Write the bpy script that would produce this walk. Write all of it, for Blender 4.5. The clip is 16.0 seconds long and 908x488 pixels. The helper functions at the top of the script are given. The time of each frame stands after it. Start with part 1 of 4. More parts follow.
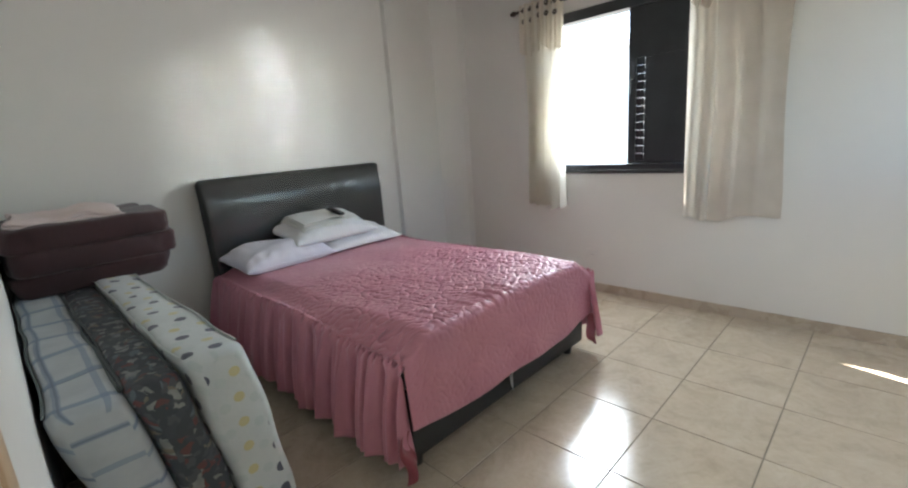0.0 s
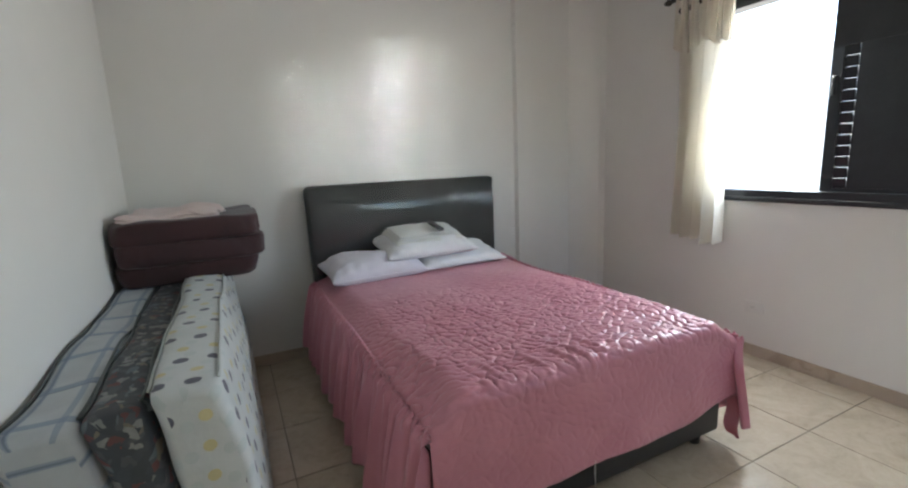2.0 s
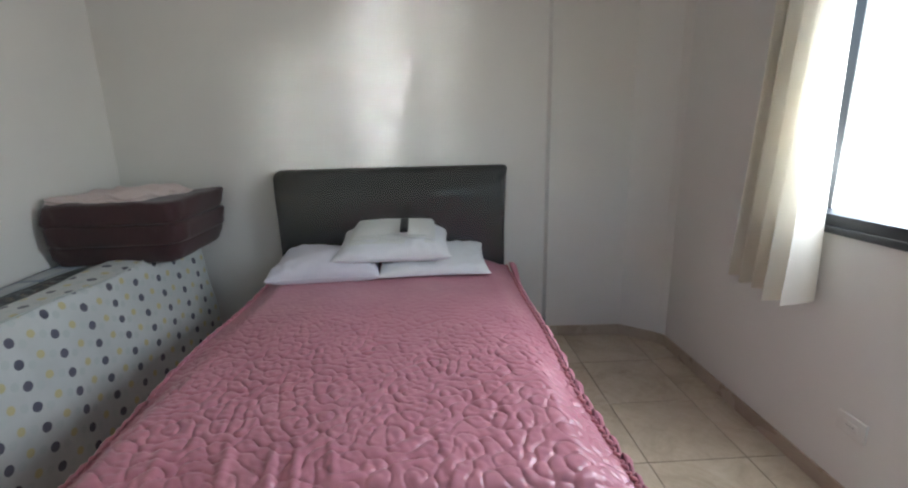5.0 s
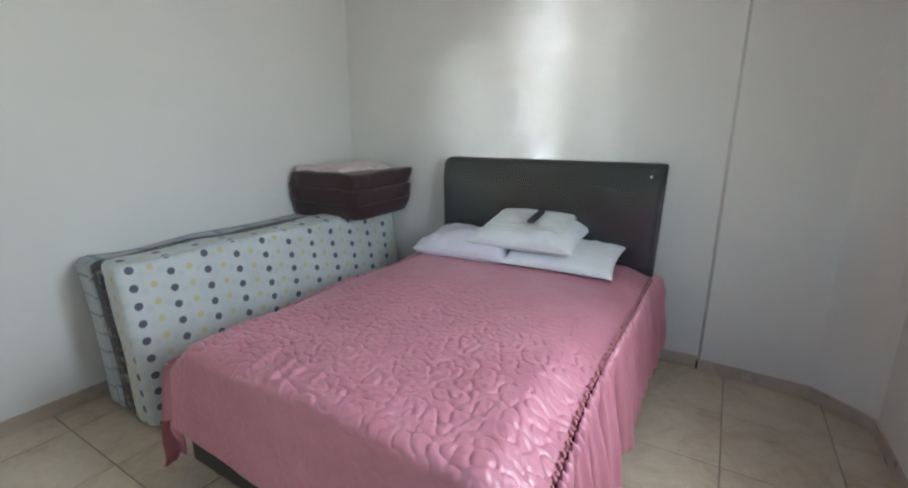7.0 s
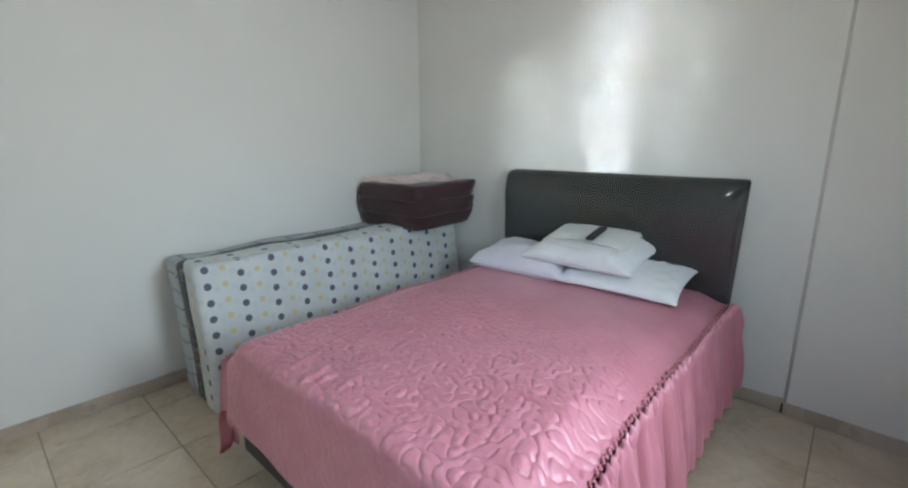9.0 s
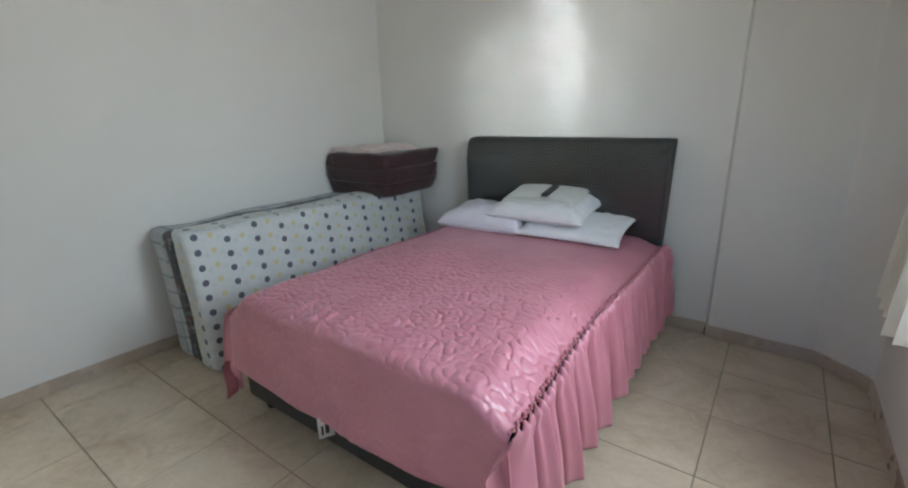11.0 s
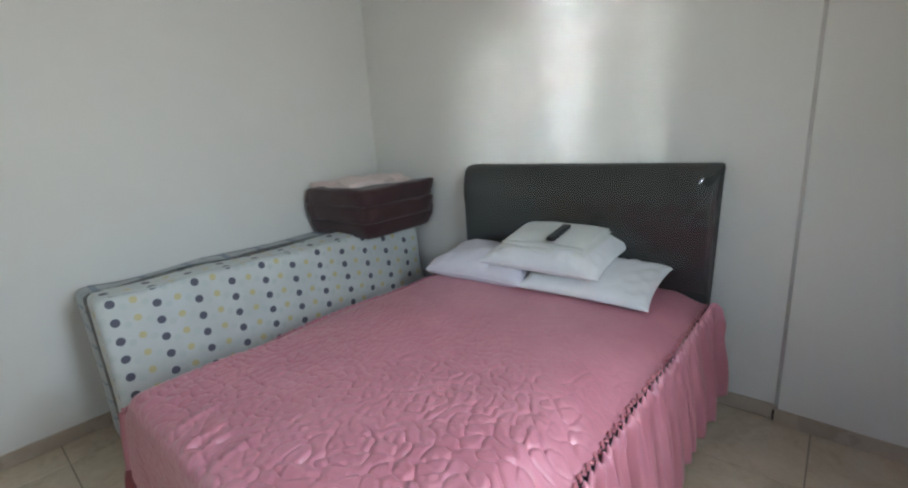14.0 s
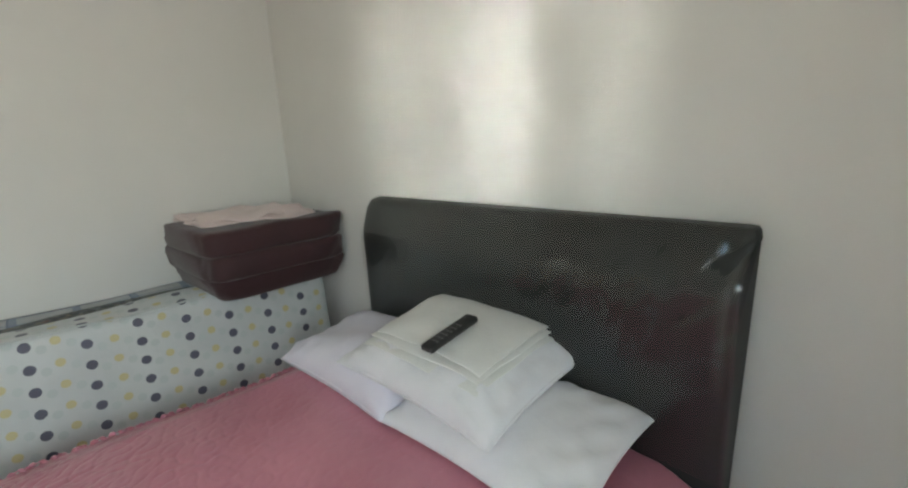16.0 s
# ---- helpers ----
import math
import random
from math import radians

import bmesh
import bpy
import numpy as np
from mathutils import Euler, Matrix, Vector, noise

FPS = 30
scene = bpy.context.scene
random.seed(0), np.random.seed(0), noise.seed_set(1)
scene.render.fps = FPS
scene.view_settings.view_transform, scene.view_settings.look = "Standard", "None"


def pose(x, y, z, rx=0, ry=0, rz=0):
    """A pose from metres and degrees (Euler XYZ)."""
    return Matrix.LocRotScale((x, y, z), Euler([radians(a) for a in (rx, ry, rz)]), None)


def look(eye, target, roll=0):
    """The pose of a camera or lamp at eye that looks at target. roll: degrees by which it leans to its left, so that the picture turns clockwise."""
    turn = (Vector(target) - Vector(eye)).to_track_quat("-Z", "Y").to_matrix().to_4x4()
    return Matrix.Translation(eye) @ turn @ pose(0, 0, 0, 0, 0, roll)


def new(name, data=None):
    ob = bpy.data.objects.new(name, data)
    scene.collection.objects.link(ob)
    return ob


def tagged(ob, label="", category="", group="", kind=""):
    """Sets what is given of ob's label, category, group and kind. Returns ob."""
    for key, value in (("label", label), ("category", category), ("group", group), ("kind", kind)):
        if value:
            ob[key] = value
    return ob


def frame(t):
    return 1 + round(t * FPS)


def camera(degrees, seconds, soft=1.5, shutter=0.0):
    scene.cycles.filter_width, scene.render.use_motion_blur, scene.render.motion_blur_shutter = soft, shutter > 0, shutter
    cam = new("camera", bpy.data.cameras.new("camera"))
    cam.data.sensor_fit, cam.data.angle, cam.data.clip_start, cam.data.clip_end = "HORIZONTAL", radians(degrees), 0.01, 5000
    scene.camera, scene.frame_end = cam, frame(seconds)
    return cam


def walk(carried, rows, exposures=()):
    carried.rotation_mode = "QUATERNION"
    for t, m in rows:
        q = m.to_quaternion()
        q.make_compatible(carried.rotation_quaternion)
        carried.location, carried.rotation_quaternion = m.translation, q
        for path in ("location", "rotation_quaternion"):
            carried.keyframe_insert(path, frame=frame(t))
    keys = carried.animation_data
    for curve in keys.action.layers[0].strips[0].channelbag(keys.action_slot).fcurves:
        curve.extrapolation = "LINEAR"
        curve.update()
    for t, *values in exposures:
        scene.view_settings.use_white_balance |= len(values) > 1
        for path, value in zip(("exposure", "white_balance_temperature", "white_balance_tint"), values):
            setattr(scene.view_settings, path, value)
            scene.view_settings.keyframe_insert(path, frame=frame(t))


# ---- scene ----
cam = camera(90.6, 16.0, soft=2.2)
PATH = [
    (0, (0.026, -3.272, 1.32), (1.41, -1.9, 0.873), -4.2),
    (0.5, (0.081, -3.254, 1.32), (1.338, -1.753, 0.911), -4.2),
    (1, (0.223, -3.229, 1.324), (1.312, -1.592, 0.956), -4.0),
    (1.5, (0.364, -3.187, 1.331), (1.314, -1.464, 0.974), -3.0),
    (2, (0.524, -3.143, 1.295), (1.391, -1.375, 0.942), -2.5),
    (2.5, (0.709, -3.073, 1.288), (1.51, -1.274, 0.935), -2.5),
    (3, (0.97, -3.038, 1.335), (1.578, -1.172, 0.951), -1.9),
    (3.5, (1.228, -3.052, 1.362), (1.637, -1.144, 0.923), -0.4),
    (4, (1.467, -3.005, 1.379), (1.756, -1.082, 0.913), -0.3),
    (6.5, (2.524, -2.795, 1.358), (1.887, -0.956, 0.896), -0.6),
    (7, (2.676, -2.792, 1.362), (1.673, -1.132, 0.873), 0.1),
    (7.5, (2.749, -2.757, 1.364), (1.611, -1.187, 0.876), -1.1),
    (8, (2.751, -2.705, 1.364), (1.596, -1.143, 0.893), -0.9),
    (8.5, (2.743, -2.633, 1.386), (1.558, -1.09, 0.922), -0.7),
    (9, (2.788, -2.671, 1.372), (1.486, -1.219, 0.928), -0.1),
    (11.5, (2.923, -3.031, 1.35), (1.813, -1.476, 0.758), -1.7),
    (12, (2.94, -3.093, 1.353), (1.829, -1.549, 0.735), -2.1),
    (12.5, (2.921, -2.998, 1.366), (1.786, -1.469, 0.755), -2.8),
    (13, (2.896, -2.826, 1.367), (1.736, -1.304, 0.785), -3.0),
    (13.5, (2.86, -2.592, 1.357), (1.587, -1.147, 0.815), -3.6),
    (14, (2.781, -2.308, 1.377), (1.503, -0.845, 0.904), -3.5),
    (14.5, (2.785, -2.013, 1.385), (1.497, -0.549, 0.939), -3.2),
    (15, (2.774, -1.694, 1.363), (1.467, -0.25, 0.908), -2.4),
    (15.5, (2.666, -1.413, 1.372), (1.368, 0.043, 0.932), -2.1),
    (16, (2.617, -1.13, 1.384), (1.195, 0.209, 0.956), -3.0),
]
walk(cam, [(t, look(eye, target, roll)) for t, eye, target, roll in PATH],
     [(0, 3.87, 6300, 7), (2.5, 3.78, 6250, 8), (3.5, 3.57, 6300, 9), (6.5, 3.7, 6150, 7), (7.2, 3.93, 6000, 5), (9.0, 3.96, 5950, 4),
      (11.5, 3.68, 6100, 6), (13.0, 3.76, 6100, 6), (14.0, 3.76, 6100, 5), (15.0, 3.85, 6400, 4), (16, 3.85, 6750, 4)])

# ---- light ----
SUN_WAY = Vector((-0.265, -1.0, -0.735))
world = bpy.data.worlds.new("daylight")
scene.world = world
world.use_nodes = True
wn = world.node_tree.nodes
sky = wn.new("ShaderNodeTexSky")
sky.sky_type, sky.sun_disc = "NISHITA", False
sky.sun_elevation, sky.sun_rotation = radians(35.4), radians(14.8)
world.node_tree.links.new(sky.outputs[0], wn["Background"].inputs[0])
wn["Background"].inputs[1].default_value = 0.075

sun_data = bpy.data.lights.new("sun", "SUN")
sun_data.energy, sun_data.angle, sun_data.color = 5.0, radians(0.6), (1.0, 0.93, 0.82)
new("sun", sun_data).matrix_world = look((0, 0, 0), SUN_WAY)

# narrow added lamps, slantwise through the open bay, cast bands on the head wall
for place, aim, width, spread, watts in (((4.79, -2.84, 1.60), (3.41, -1.58, 1.62), 0.50, 5, 0.33),
                                         ((4.78, -2.53, 1.70), (3.41, -1.58, 1.60), 0.20, 4, 0.10),
                                         ((4.46, -2.84, 1.60), (3.41, -1.58, 1.62), 0.24, 4, 0.055),
                                         ((3.85, -3.00, 1.60), (3.41, -1.58, 1.62), 0.16, 4, 0.09)):
    slant = bpy.data.lights.new("wall_band_lamp", "AREA")
    slant.shape, slant.size, slant.size_y, slant.spread = "RECTANGLE", width, 2.8, radians(spread)
    slant.energy, slant.color = watts, (0.94, 0.98, 1.0)
    new("wall_band_lamp", slant).matrix_world = look(place, aim)

# the sky's light in the open bay of the window
bay = bpy.data.lights.new("window_bay_daylight", "AREA")
bay.shape, bay.size, bay.size_y = "RECTANGLE", 0.50, 0.80
bay.energy, bay.color = 2.2, (0.92, 0.975, 1.0)
new("window_bay_daylight", bay).matrix_world = look((3.50, -1.575, 1.55), (2.5, -1.75, 1.05))

# added fill lamp in the unseen passage, which reaches the room through the doorway
hall = bpy.data.lights.new("passage_fill_lamp", "AREA")
hall.shape, hall.size, hall.size_y = "RECTANGLE", 1.38, 0.43
hall.energy, hall.color = 4.4, (0.93, 0.98, 1.0)
new("passage_fill_lamp", hall).matrix_world = look((-1.26, -3.25, 2.275), (0.0, -3.25, 1.55))

# ---- materials ----
class Nodes:
    """A node material under construction."""
    def __init__(self, name):
        self.m = bpy.data.materials.new(name)
        self.m.use_nodes = True
        self.t = self.m.node_tree
        self.b = self.t.nodes["Principled BSDF"]

    def put(self, socket, value):
        if isinstance(value, bpy.types.NodeSocket):
            self.t.links.new(value, socket)
        else:
            socket.default_value = value

    def math(self, op, a, b=0.0, c=0.0):
        n = self.t.nodes.new("ShaderNodeMath")
        n.operation = op
        for s, v in zip(n.inputs, (a, b, c)):
            self.put(s, v)
        return n.outputs[0]

    def coord(self, which="Object"):
        return self.t.nodes.new("ShaderNodeTexCoord").outputs[which]

    def axes(self, vec):
        n = self.t.nodes.new("ShaderNodeSeparateXYZ")
        self.put(n.inputs[0], vec)
        return n.outputs

    def noise(self, vec, scale, detail=3.0, rough=0.55, distort=0.0):
        n = self.t.nodes.new("ShaderNodeTexNoise")
        self.put(n.inputs["Vector"], vec)
        n.inputs["Scale"].default_value, n.inputs["Detail"].default_value = scale, detail
        n.inputs["Roughness"].default_value, n.inputs["Distortion"].default_value = rough, distort
        return n.outputs["Fac"]

    def ramp(self, fac, *stops):
        n = self.t.nodes.new("ShaderNodeValToRGB")
        self.put(n.inputs[0], fac)
        el = n.color_ramp.elements
        while len(el) < len(stops):
            el.new(0.5)
        for e, (p, c) in zip(el, stops):
            e.position, e.color = p, (*c, 1) if len(c) == 3 else c
        return n.outputs[0]

    def mix(self, fac, a, b):
        n = self.t.nodes.new("ShaderNodeMix")
        n.data_type = "RGBA"
        self.put(n.inputs[0], fac)
        for s, v in ((n.inputs[6], a), (n.inputs[7], b)):
            self.put(s, (*v, 1) if isinstance(v, tuple) else v)
        return n.outputs[2]

    def bump(self, height, strength, distance=0.01, base=None):
        n = self.t.nodes.new("ShaderNodeBump")
        n.inputs["Strength"].default_value, n.inputs["Distance"].default_value = strength, distance
        self.put(n.inputs["Height"], height)
        if base is not None:
            self.put(n.inputs["Normal"], base)
        return n.outputs[0]

    def done(self, colour=None, rough=None, normal=None, **more):
        for key, v in (("Base Color", colour), ("Roughness", rough), ("Normal", normal)):
            if v is not None:
                self.put(self.b.inputs[key], (*v, 1) if isinstance(v, tuple) else v)
        for key, v in more.items():
            self.put(self.b.inputs[key.replace("_", " ")], v)
        return self.m


def surface(name, c1, c2, scale=3.0, rough=0.6, grain=60.0, relief=0.15, depth=0.004, **more):
    """A worn surface: two colours in large clouds and fine grain, uneven gloss, fine relief."""
    n = Nodes(name)
    p = n.coord()
    big, fine = n.noise(p, scale, 4, 0.6, 0.4), n.noise(p, grain, 3)
    f = n.math("ADD", n.math("MULTIPLY", big, 0.75), n.math("MULTIPLY", fine, 0.25))
    col = n.ramp(f, (0.3, c1), (0.7, c2))
    r = n.math("MULTIPLY_ADD", big, 0.16, rough - 0.08)
    return n.done(col, r, n.bump(fine, relief, depth), **more)


def wall_paint():
    n = Nodes("wall_paint")
    p = n.coord()
    col = n.ramp(n.noise(p, 0.8, 4, 0.6, 0.5), (0.3, (0.715, 0.70, 0.665)), (0.7, (0.755, 0.74, 0.705)))
    h = n.bump(n.noise(p, 160, 2), 0.12, 0.002, n.bump(n.noise(p, 2.2, 3), 0.25, 0.012))
    return n.done(col, n.math("MULTIPLY_ADD", n.noise(p, 5), 0.1, 0.78), h, Specular_IOR_Level=0.03)


def floor_tile():
    n = Nodes("glazed_floor_tile")
    info = n.t.nodes.new("ShaderNodeObjectInfo").outputs["Random"]
    p = n.coord()
    shift = n.t.nodes.new("ShaderNodeVectorMath")
    shift.operation = "ADD"
    n.put(shift.inputs[0], p)
    comb = n.t.nodes.new("ShaderNodeCombineXYZ")
    n.put(comb.inputs[0], n.math("MULTIPLY", info, 37.0))
    n.put(comb.inputs[1], n.math("MULTIPLY", info, 91.0))
    n.put(shift.inputs[1], comb.outputs[0])
    v = shift.outputs[0]
    cloud = n.noise(v, 3.4, 6, 0.62, 1.4)
    vein = n.noise(v, 11, 5, 0.65, 2.0)
    f = n.math("MULTIPLY_ADD", vein, 0.35, n.math("MULTIPLY", cloud, 0.65))
    col = n.ramp(f, (0.28, (0.42, 0.335, 0.235)), (0.5, (0.58, 0.485, 0.365)), (0.74, (0.70, 0.61, 0.48)))
    tone = n.mix(n.math("MULTIPLY", info, 0.18), col, (0.52, 0.455, 0.365))
    rough = n.math("MULTIPLY_ADD", n.noise(p, 6, 3), 0.12, 0.10)
    return n.done(tone, rough, n.bump(n.noise(v, 9, 2), 0.06, 0.006), Specular_IOR_Level=0.85)


def satin(name, c1, c2, rough=0.33):
    n = Nodes(name)
    p = n.coord()
    weave = n.noise(p, 420, 2)
    big = n.noise(p, 5, 4, 0.6, 0.6)
    col = n.ramp(big, (0.3, c1), (0.7, c2))
    r = n.math("MULTIPLY_ADD", n.noise(p, 30, 2), 0.14, rough - 0.05)
    return n.done(col, r, n.bump(weave, 0.12, 0.001, n.bump(n.noise(p, 38, 2), 0.25, 0.004)),
                  Sheen_Weight=0.15, Sheen_Roughness=0.4, Specular_IOR_Level=0.8)


def sheer(name, c1, c2, through_part):
    n = Nodes(name)
    p = n.coord()
    thread = n.noise(p, 300, 2)
    col = n.ramp(n.noise(p, 7, 4), (0.3, c1), (0.7, c2))
    n.done(col, 0.7, n.bump(thread, 0.1, 0.001))
    tr = n.t.nodes.new("ShaderNodeBsdfTranslucent")
    n.put(tr.inputs[0], col)
    mixer = n.t.nodes.new("ShaderNodeMixShader")
    n.put(mixer.inputs[0], through_part)
    n.put(mixer.inputs[1], n.b.outputs[0])
    n.put(mixer.inputs[2], tr.outputs[0])
    n.put(n.t.nodes["Material Output"].inputs[0], mixer.outputs[0])
    return n.m


def leatherette():
    """Dark grained upholstery."""
    n = Nodes("dark_leatherette")
    p = n.coord()
    col = n.ramp(n.noise(p, 3, 4), (0.3, (0.016, 0.019, 0.018)), (0.7, (0.027, 0.030, 0.028)))
    return n.done(col, n.math("MULTIPLY_ADD", n.noise(p, 7, 3), 0.16, 0.40), n.bump(n.noise(p, 260, 2), 0.05, 0.0006),
                  Specular_IOR_Level=0.4)


def clear_film():
    """Thin clear packing film: see-through, with gloss at its surface."""
    n = Nodes("clear_packing_film")
    clear, gloss = n.t.nodes.new("ShaderNodeBsdfTransparent"), n.t.nodes.new("ShaderNodeBsdfGlossy")
    gloss.inputs["Roughness"].default_value = 0.17
    fres, mixer = n.t.nodes.new("ShaderNodeFresnel"), n.t.nodes.new("ShaderNodeMixShader")
    fres.inputs[0].default_value = 1.72
    n.put(mixer.inputs[0], fres.outputs[0])
    n.put(mixer.inputs[1], clear.outputs[0])
    n.put(mixer.inputs[2], gloss.outputs[0])
    n.put(n.t.nodes["Material Output"].inputs[0], mixer.outputs[0])
    return n.m


def dotted_ticking():
    n = Nodes("dotted_ticking")
    u, v, _ = n.axes(n.coord("UV"))
    u = n.math("SUBTRACT", u, 0.031)
    pitch, rise = 0.0425, 0.082
    c = n.math("FLOOR", n.math("DIVIDE", u, pitch))
    kind = n.math("FLOORED_MODULO", c, 8.0)
    du = n.math("SUBTRACT", u, n.math("MULTIPLY", n.math("ADD", c, 0.5), pitch))
    half = n.math("MULTIPLY", n.math("GREATER_THAN", kind, 3.5), 0.5)
    odd = n.math("MULTIPLY", n.math("FLOORED_MODULO", kind, 2.0), 0.25)
    w = n.math("ADD", n.math("ADD", n.math("DIVIDE", v, rise), half), odd)
    dv = n.math("MULTIPLY", n.math("SUBTRACT", n.math("FRACT", w), 0.5), rise)
    d = n.math("SQRT", n.math("ADD", n.math("MULTIPLY", du, du), n.math("MULTIPLY", dv, dv)))
    k4 = n.math("FLOORED_MODULO", kind, 4.0)
    dark = n.math("COMPARE", k4, 0.0, 0.1)
    yellow = n.math("COMPARE", k4, 2.0, 0.1)
    edge = n.math("MULTIPLY_ADD", dark, 0.0025, n.math("MULTIPLY_ADD", n.noise(n.coord(), 90, 2), 0.002, 0.0148))
    inside = n.math("LESS_THAN", d, edge)
    p = n.coord()
    base = n.ramp(n.noise(p, 6, 4), (0.3, (0.53, 0.56, 0.55)), (0.7, (0.60, 0.63, 0.62)))
    pale = n.mix(dark, n.mix(yellow, (0.515, 0.565, 0.55), (0.56, 0.51, 0.275)), (0.095, 0.097, 0.135))
    col = n.mix(inside, base, pale)
    return n.done(col, 0.62, n.bump(n.noise(p, 240, 2), 0.15, 0.001, n.bump(n.noise(p, 13, 3), 0.35, 0.012)),
                  Sheen_Weight=0.15)


def plaid_ticking():
    n = Nodes("plaid_ticking")
    u, v, _ = n.axes(n.coord("UV"))
    p = n.coord()
    wob = n.math("MULTIPLY", n.math("SUBTRACT", n.noise(p, 14, 2), 0.5), 0.006)

    def stripe(x, pitch, at, width):
        f = n.math("FRACT", n.math("DIVIDE", n.math("ADD", x, wob), pitch))
        return n.math("LESS_THAN", n.math("ABSOLUTE", n.math("SUBTRACT", f, at)), width / pitch / 2)
    base = n.ramp(n.noise(p, 9, 4), (0.3, (0.42, 0.45, 0.46)), (0.7, (0.52, 0.55, 0.55)))
    a = n.mix(n.math("MULTIPLY", stripe(u, 0.21, 0.3, 0.030), 0.75), base, (0.20, 0.26, 0.36))
    b = n.mix(n.math("MULTIPLY", stripe(v, 0.095, 0.45, 0.016), 0.6), a, (0.20, 0.26, 0.36))
    c = n.mix(n.math("MULTIPLY", stripe(v, 0.19, 0.72, 0.006), 0.8), b, (0.16, 0.20, 0.26))
    d = n.mix(n.math("MULTIPLY", stripe(u, 0.42, 0.62, 0.007), 0.8), c, (0.16, 0.20, 0.26))
    return n.done(d, 0.6, n.bump(n.noise(p, 260, 2), 0.15, 0.001, n.bump(n.noise(p, 12, 3), 0.3, 0.01)))


def printed_ticking():
    n = Nodes("printed_ticking")
    p = n.coord("UV")
    vor = n.t.nodes.new("ShaderNodeTexVoronoi")
    warp = n.t.nodes.new("ShaderNodeVectorMath")
    warp.operation = "MULTIPLY_ADD"
    nz = n.t.nodes.new("ShaderNodeTexNoise")
    n.put(nz.inputs["Vector"], p)
    nz.inputs["Scale"].default_value = 24
    n.put(warp.inputs[0], nz.outputs["Color"])
    warp.inputs[1].default_value = (0.06, 0.06, 0)
    n.put(warp.inputs[2], p)
    n.put(vor.inputs["Vector"], warp.outputs[0])
    vor.inputs["Scale"].default_value = 52
    pick = n.axes(vor.outputs["Color"])[0]
    ramp = n.ramp(pick, (0.0, (0.040, 0.048, 0.055)), (0.42, (0.085, 0.095, 0.10)), (0.58, (0.33, 0.34, 0.31)),
                  (0.72, (0.05, 0.06, 0.07)), (0.82, (0.17, 0.045, 0.038)), (0.88, (0.15, 0.19, 0.21)), (0.95, (0.24, 0.20, 0.14)))
    tree = ramp.node.color_ramp
    tree.interpolation = "CONSTANT"
    col = n.mix(n.math("MULTIPLY", n.noise(p, 40, 3), 0.7), ramp, (0.055, 0.062, 0.07))
    q = n.coord()
    return n.done(col, 0.55, n.bump(n.noise(q, 240, 2), 0.15, 0.001, n.bump(n.noise(q, 12, 3), 0.3, 0.01)))


WALL = wall_paint()
CEIL = surface("ceiling_paint", (0.62, 0.61, 0.58), (0.68, 0.67, 0.64), 1.0, 0.75)
TILE = floor_tile()
GROUT = surface("grout", (0.20, 0.17, 0.13), (0.28, 0.24, 0.19), 5, 0.85)
SKIRTING = surface("skirting_tile", (0.40, 0.325, 0.25), (0.50, 0.42, 0.335), 5, 0.28, 25, 0.06)
WOOD = surface("varnished_pale_wood", (0.52, 0.36, 0.21), (0.62, 0.46, 0.29), 6, 0.4, 40, 0.1)
BLACK_FRAME = surface("dark_painted_metal", (0.013, 0.015, 0.018), (0.024, 0.027, 0.031), 6, 0.42, 90, 0.1)
PINK = satin("rose_satin", (0.49, 0.180, 0.238), (0.57, 0.233, 0.297), 0.37)
PINK_DEEP = satin("rose_satin_lining", (0.20, 0.028, 0.045), (0.27, 0.045, 0.06), 0.45)
PINK_CORD = satin("rose_satin_cord", (0.40, 0.12, 0.155), (0.48, 0.16, 0.195), 0.5)
LILAC = satin("pillow_cotton", (0.68, 0.67, 0.75), (0.74, 0.73, 0.80), 0.6)
WHITE_COTTON = satin("white_cotton", (0.71, 0.72, 0.74), (0.78, 0.79, 0.81), 0.65)
CREAM_SHEET = satin("folded_sheet_cotton", (0.68, 0.69, 0.66), (0.75, 0.76, 0.73), 0.65)
PALE_PINK = satin("pale_pink_towel", (0.68, 0.56, 0.53), (0.75, 0.63, 0.60), 0.75)
MAROON = surface("maroon_cover_cloth", (0.028, 0.009, 0.010), (0.052, 0.017, 0.019), 6, 0.75, 180, 0.4, 0.003, Sheen_Weight=0.2)
BASE_CLOTH = surface("dark_bed_base_cloth", (0.014, 0.015, 0.016), (0.026, 0.027, 0.028), 6, 0.5, 220, 0.3, 0.002)
LEATHER, FILM = leatherette(), clear_film()
DOTS, PLAID, PRINT = dotted_ticking(), plaid_ticking(), printed_ticking()
PIPING_DARK = surface("dark_piping", (0.06, 0.075, 0.075), (0.11, 0.125, 0.12), 9, 0.5)
PIPING_PALE = surface("pale_piping", (0.42, 0.46, 0.44), (0.55, 0.58, 0.56), 9, 0.55)
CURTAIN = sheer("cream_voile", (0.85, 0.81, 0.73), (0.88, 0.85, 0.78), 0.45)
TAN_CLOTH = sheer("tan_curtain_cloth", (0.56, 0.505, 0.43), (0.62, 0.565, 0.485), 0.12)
VALANCE = sheer("cream_valance_cloth", (0.72, 0.67, 0.58), (0.78, 0.73, 0.64), 0.3)
BROWN_WOOD = surface("dark_brown_wood", (0.022, 0.013, 0.010), (0.045, 0.028, 0.020), 8, 0.4)
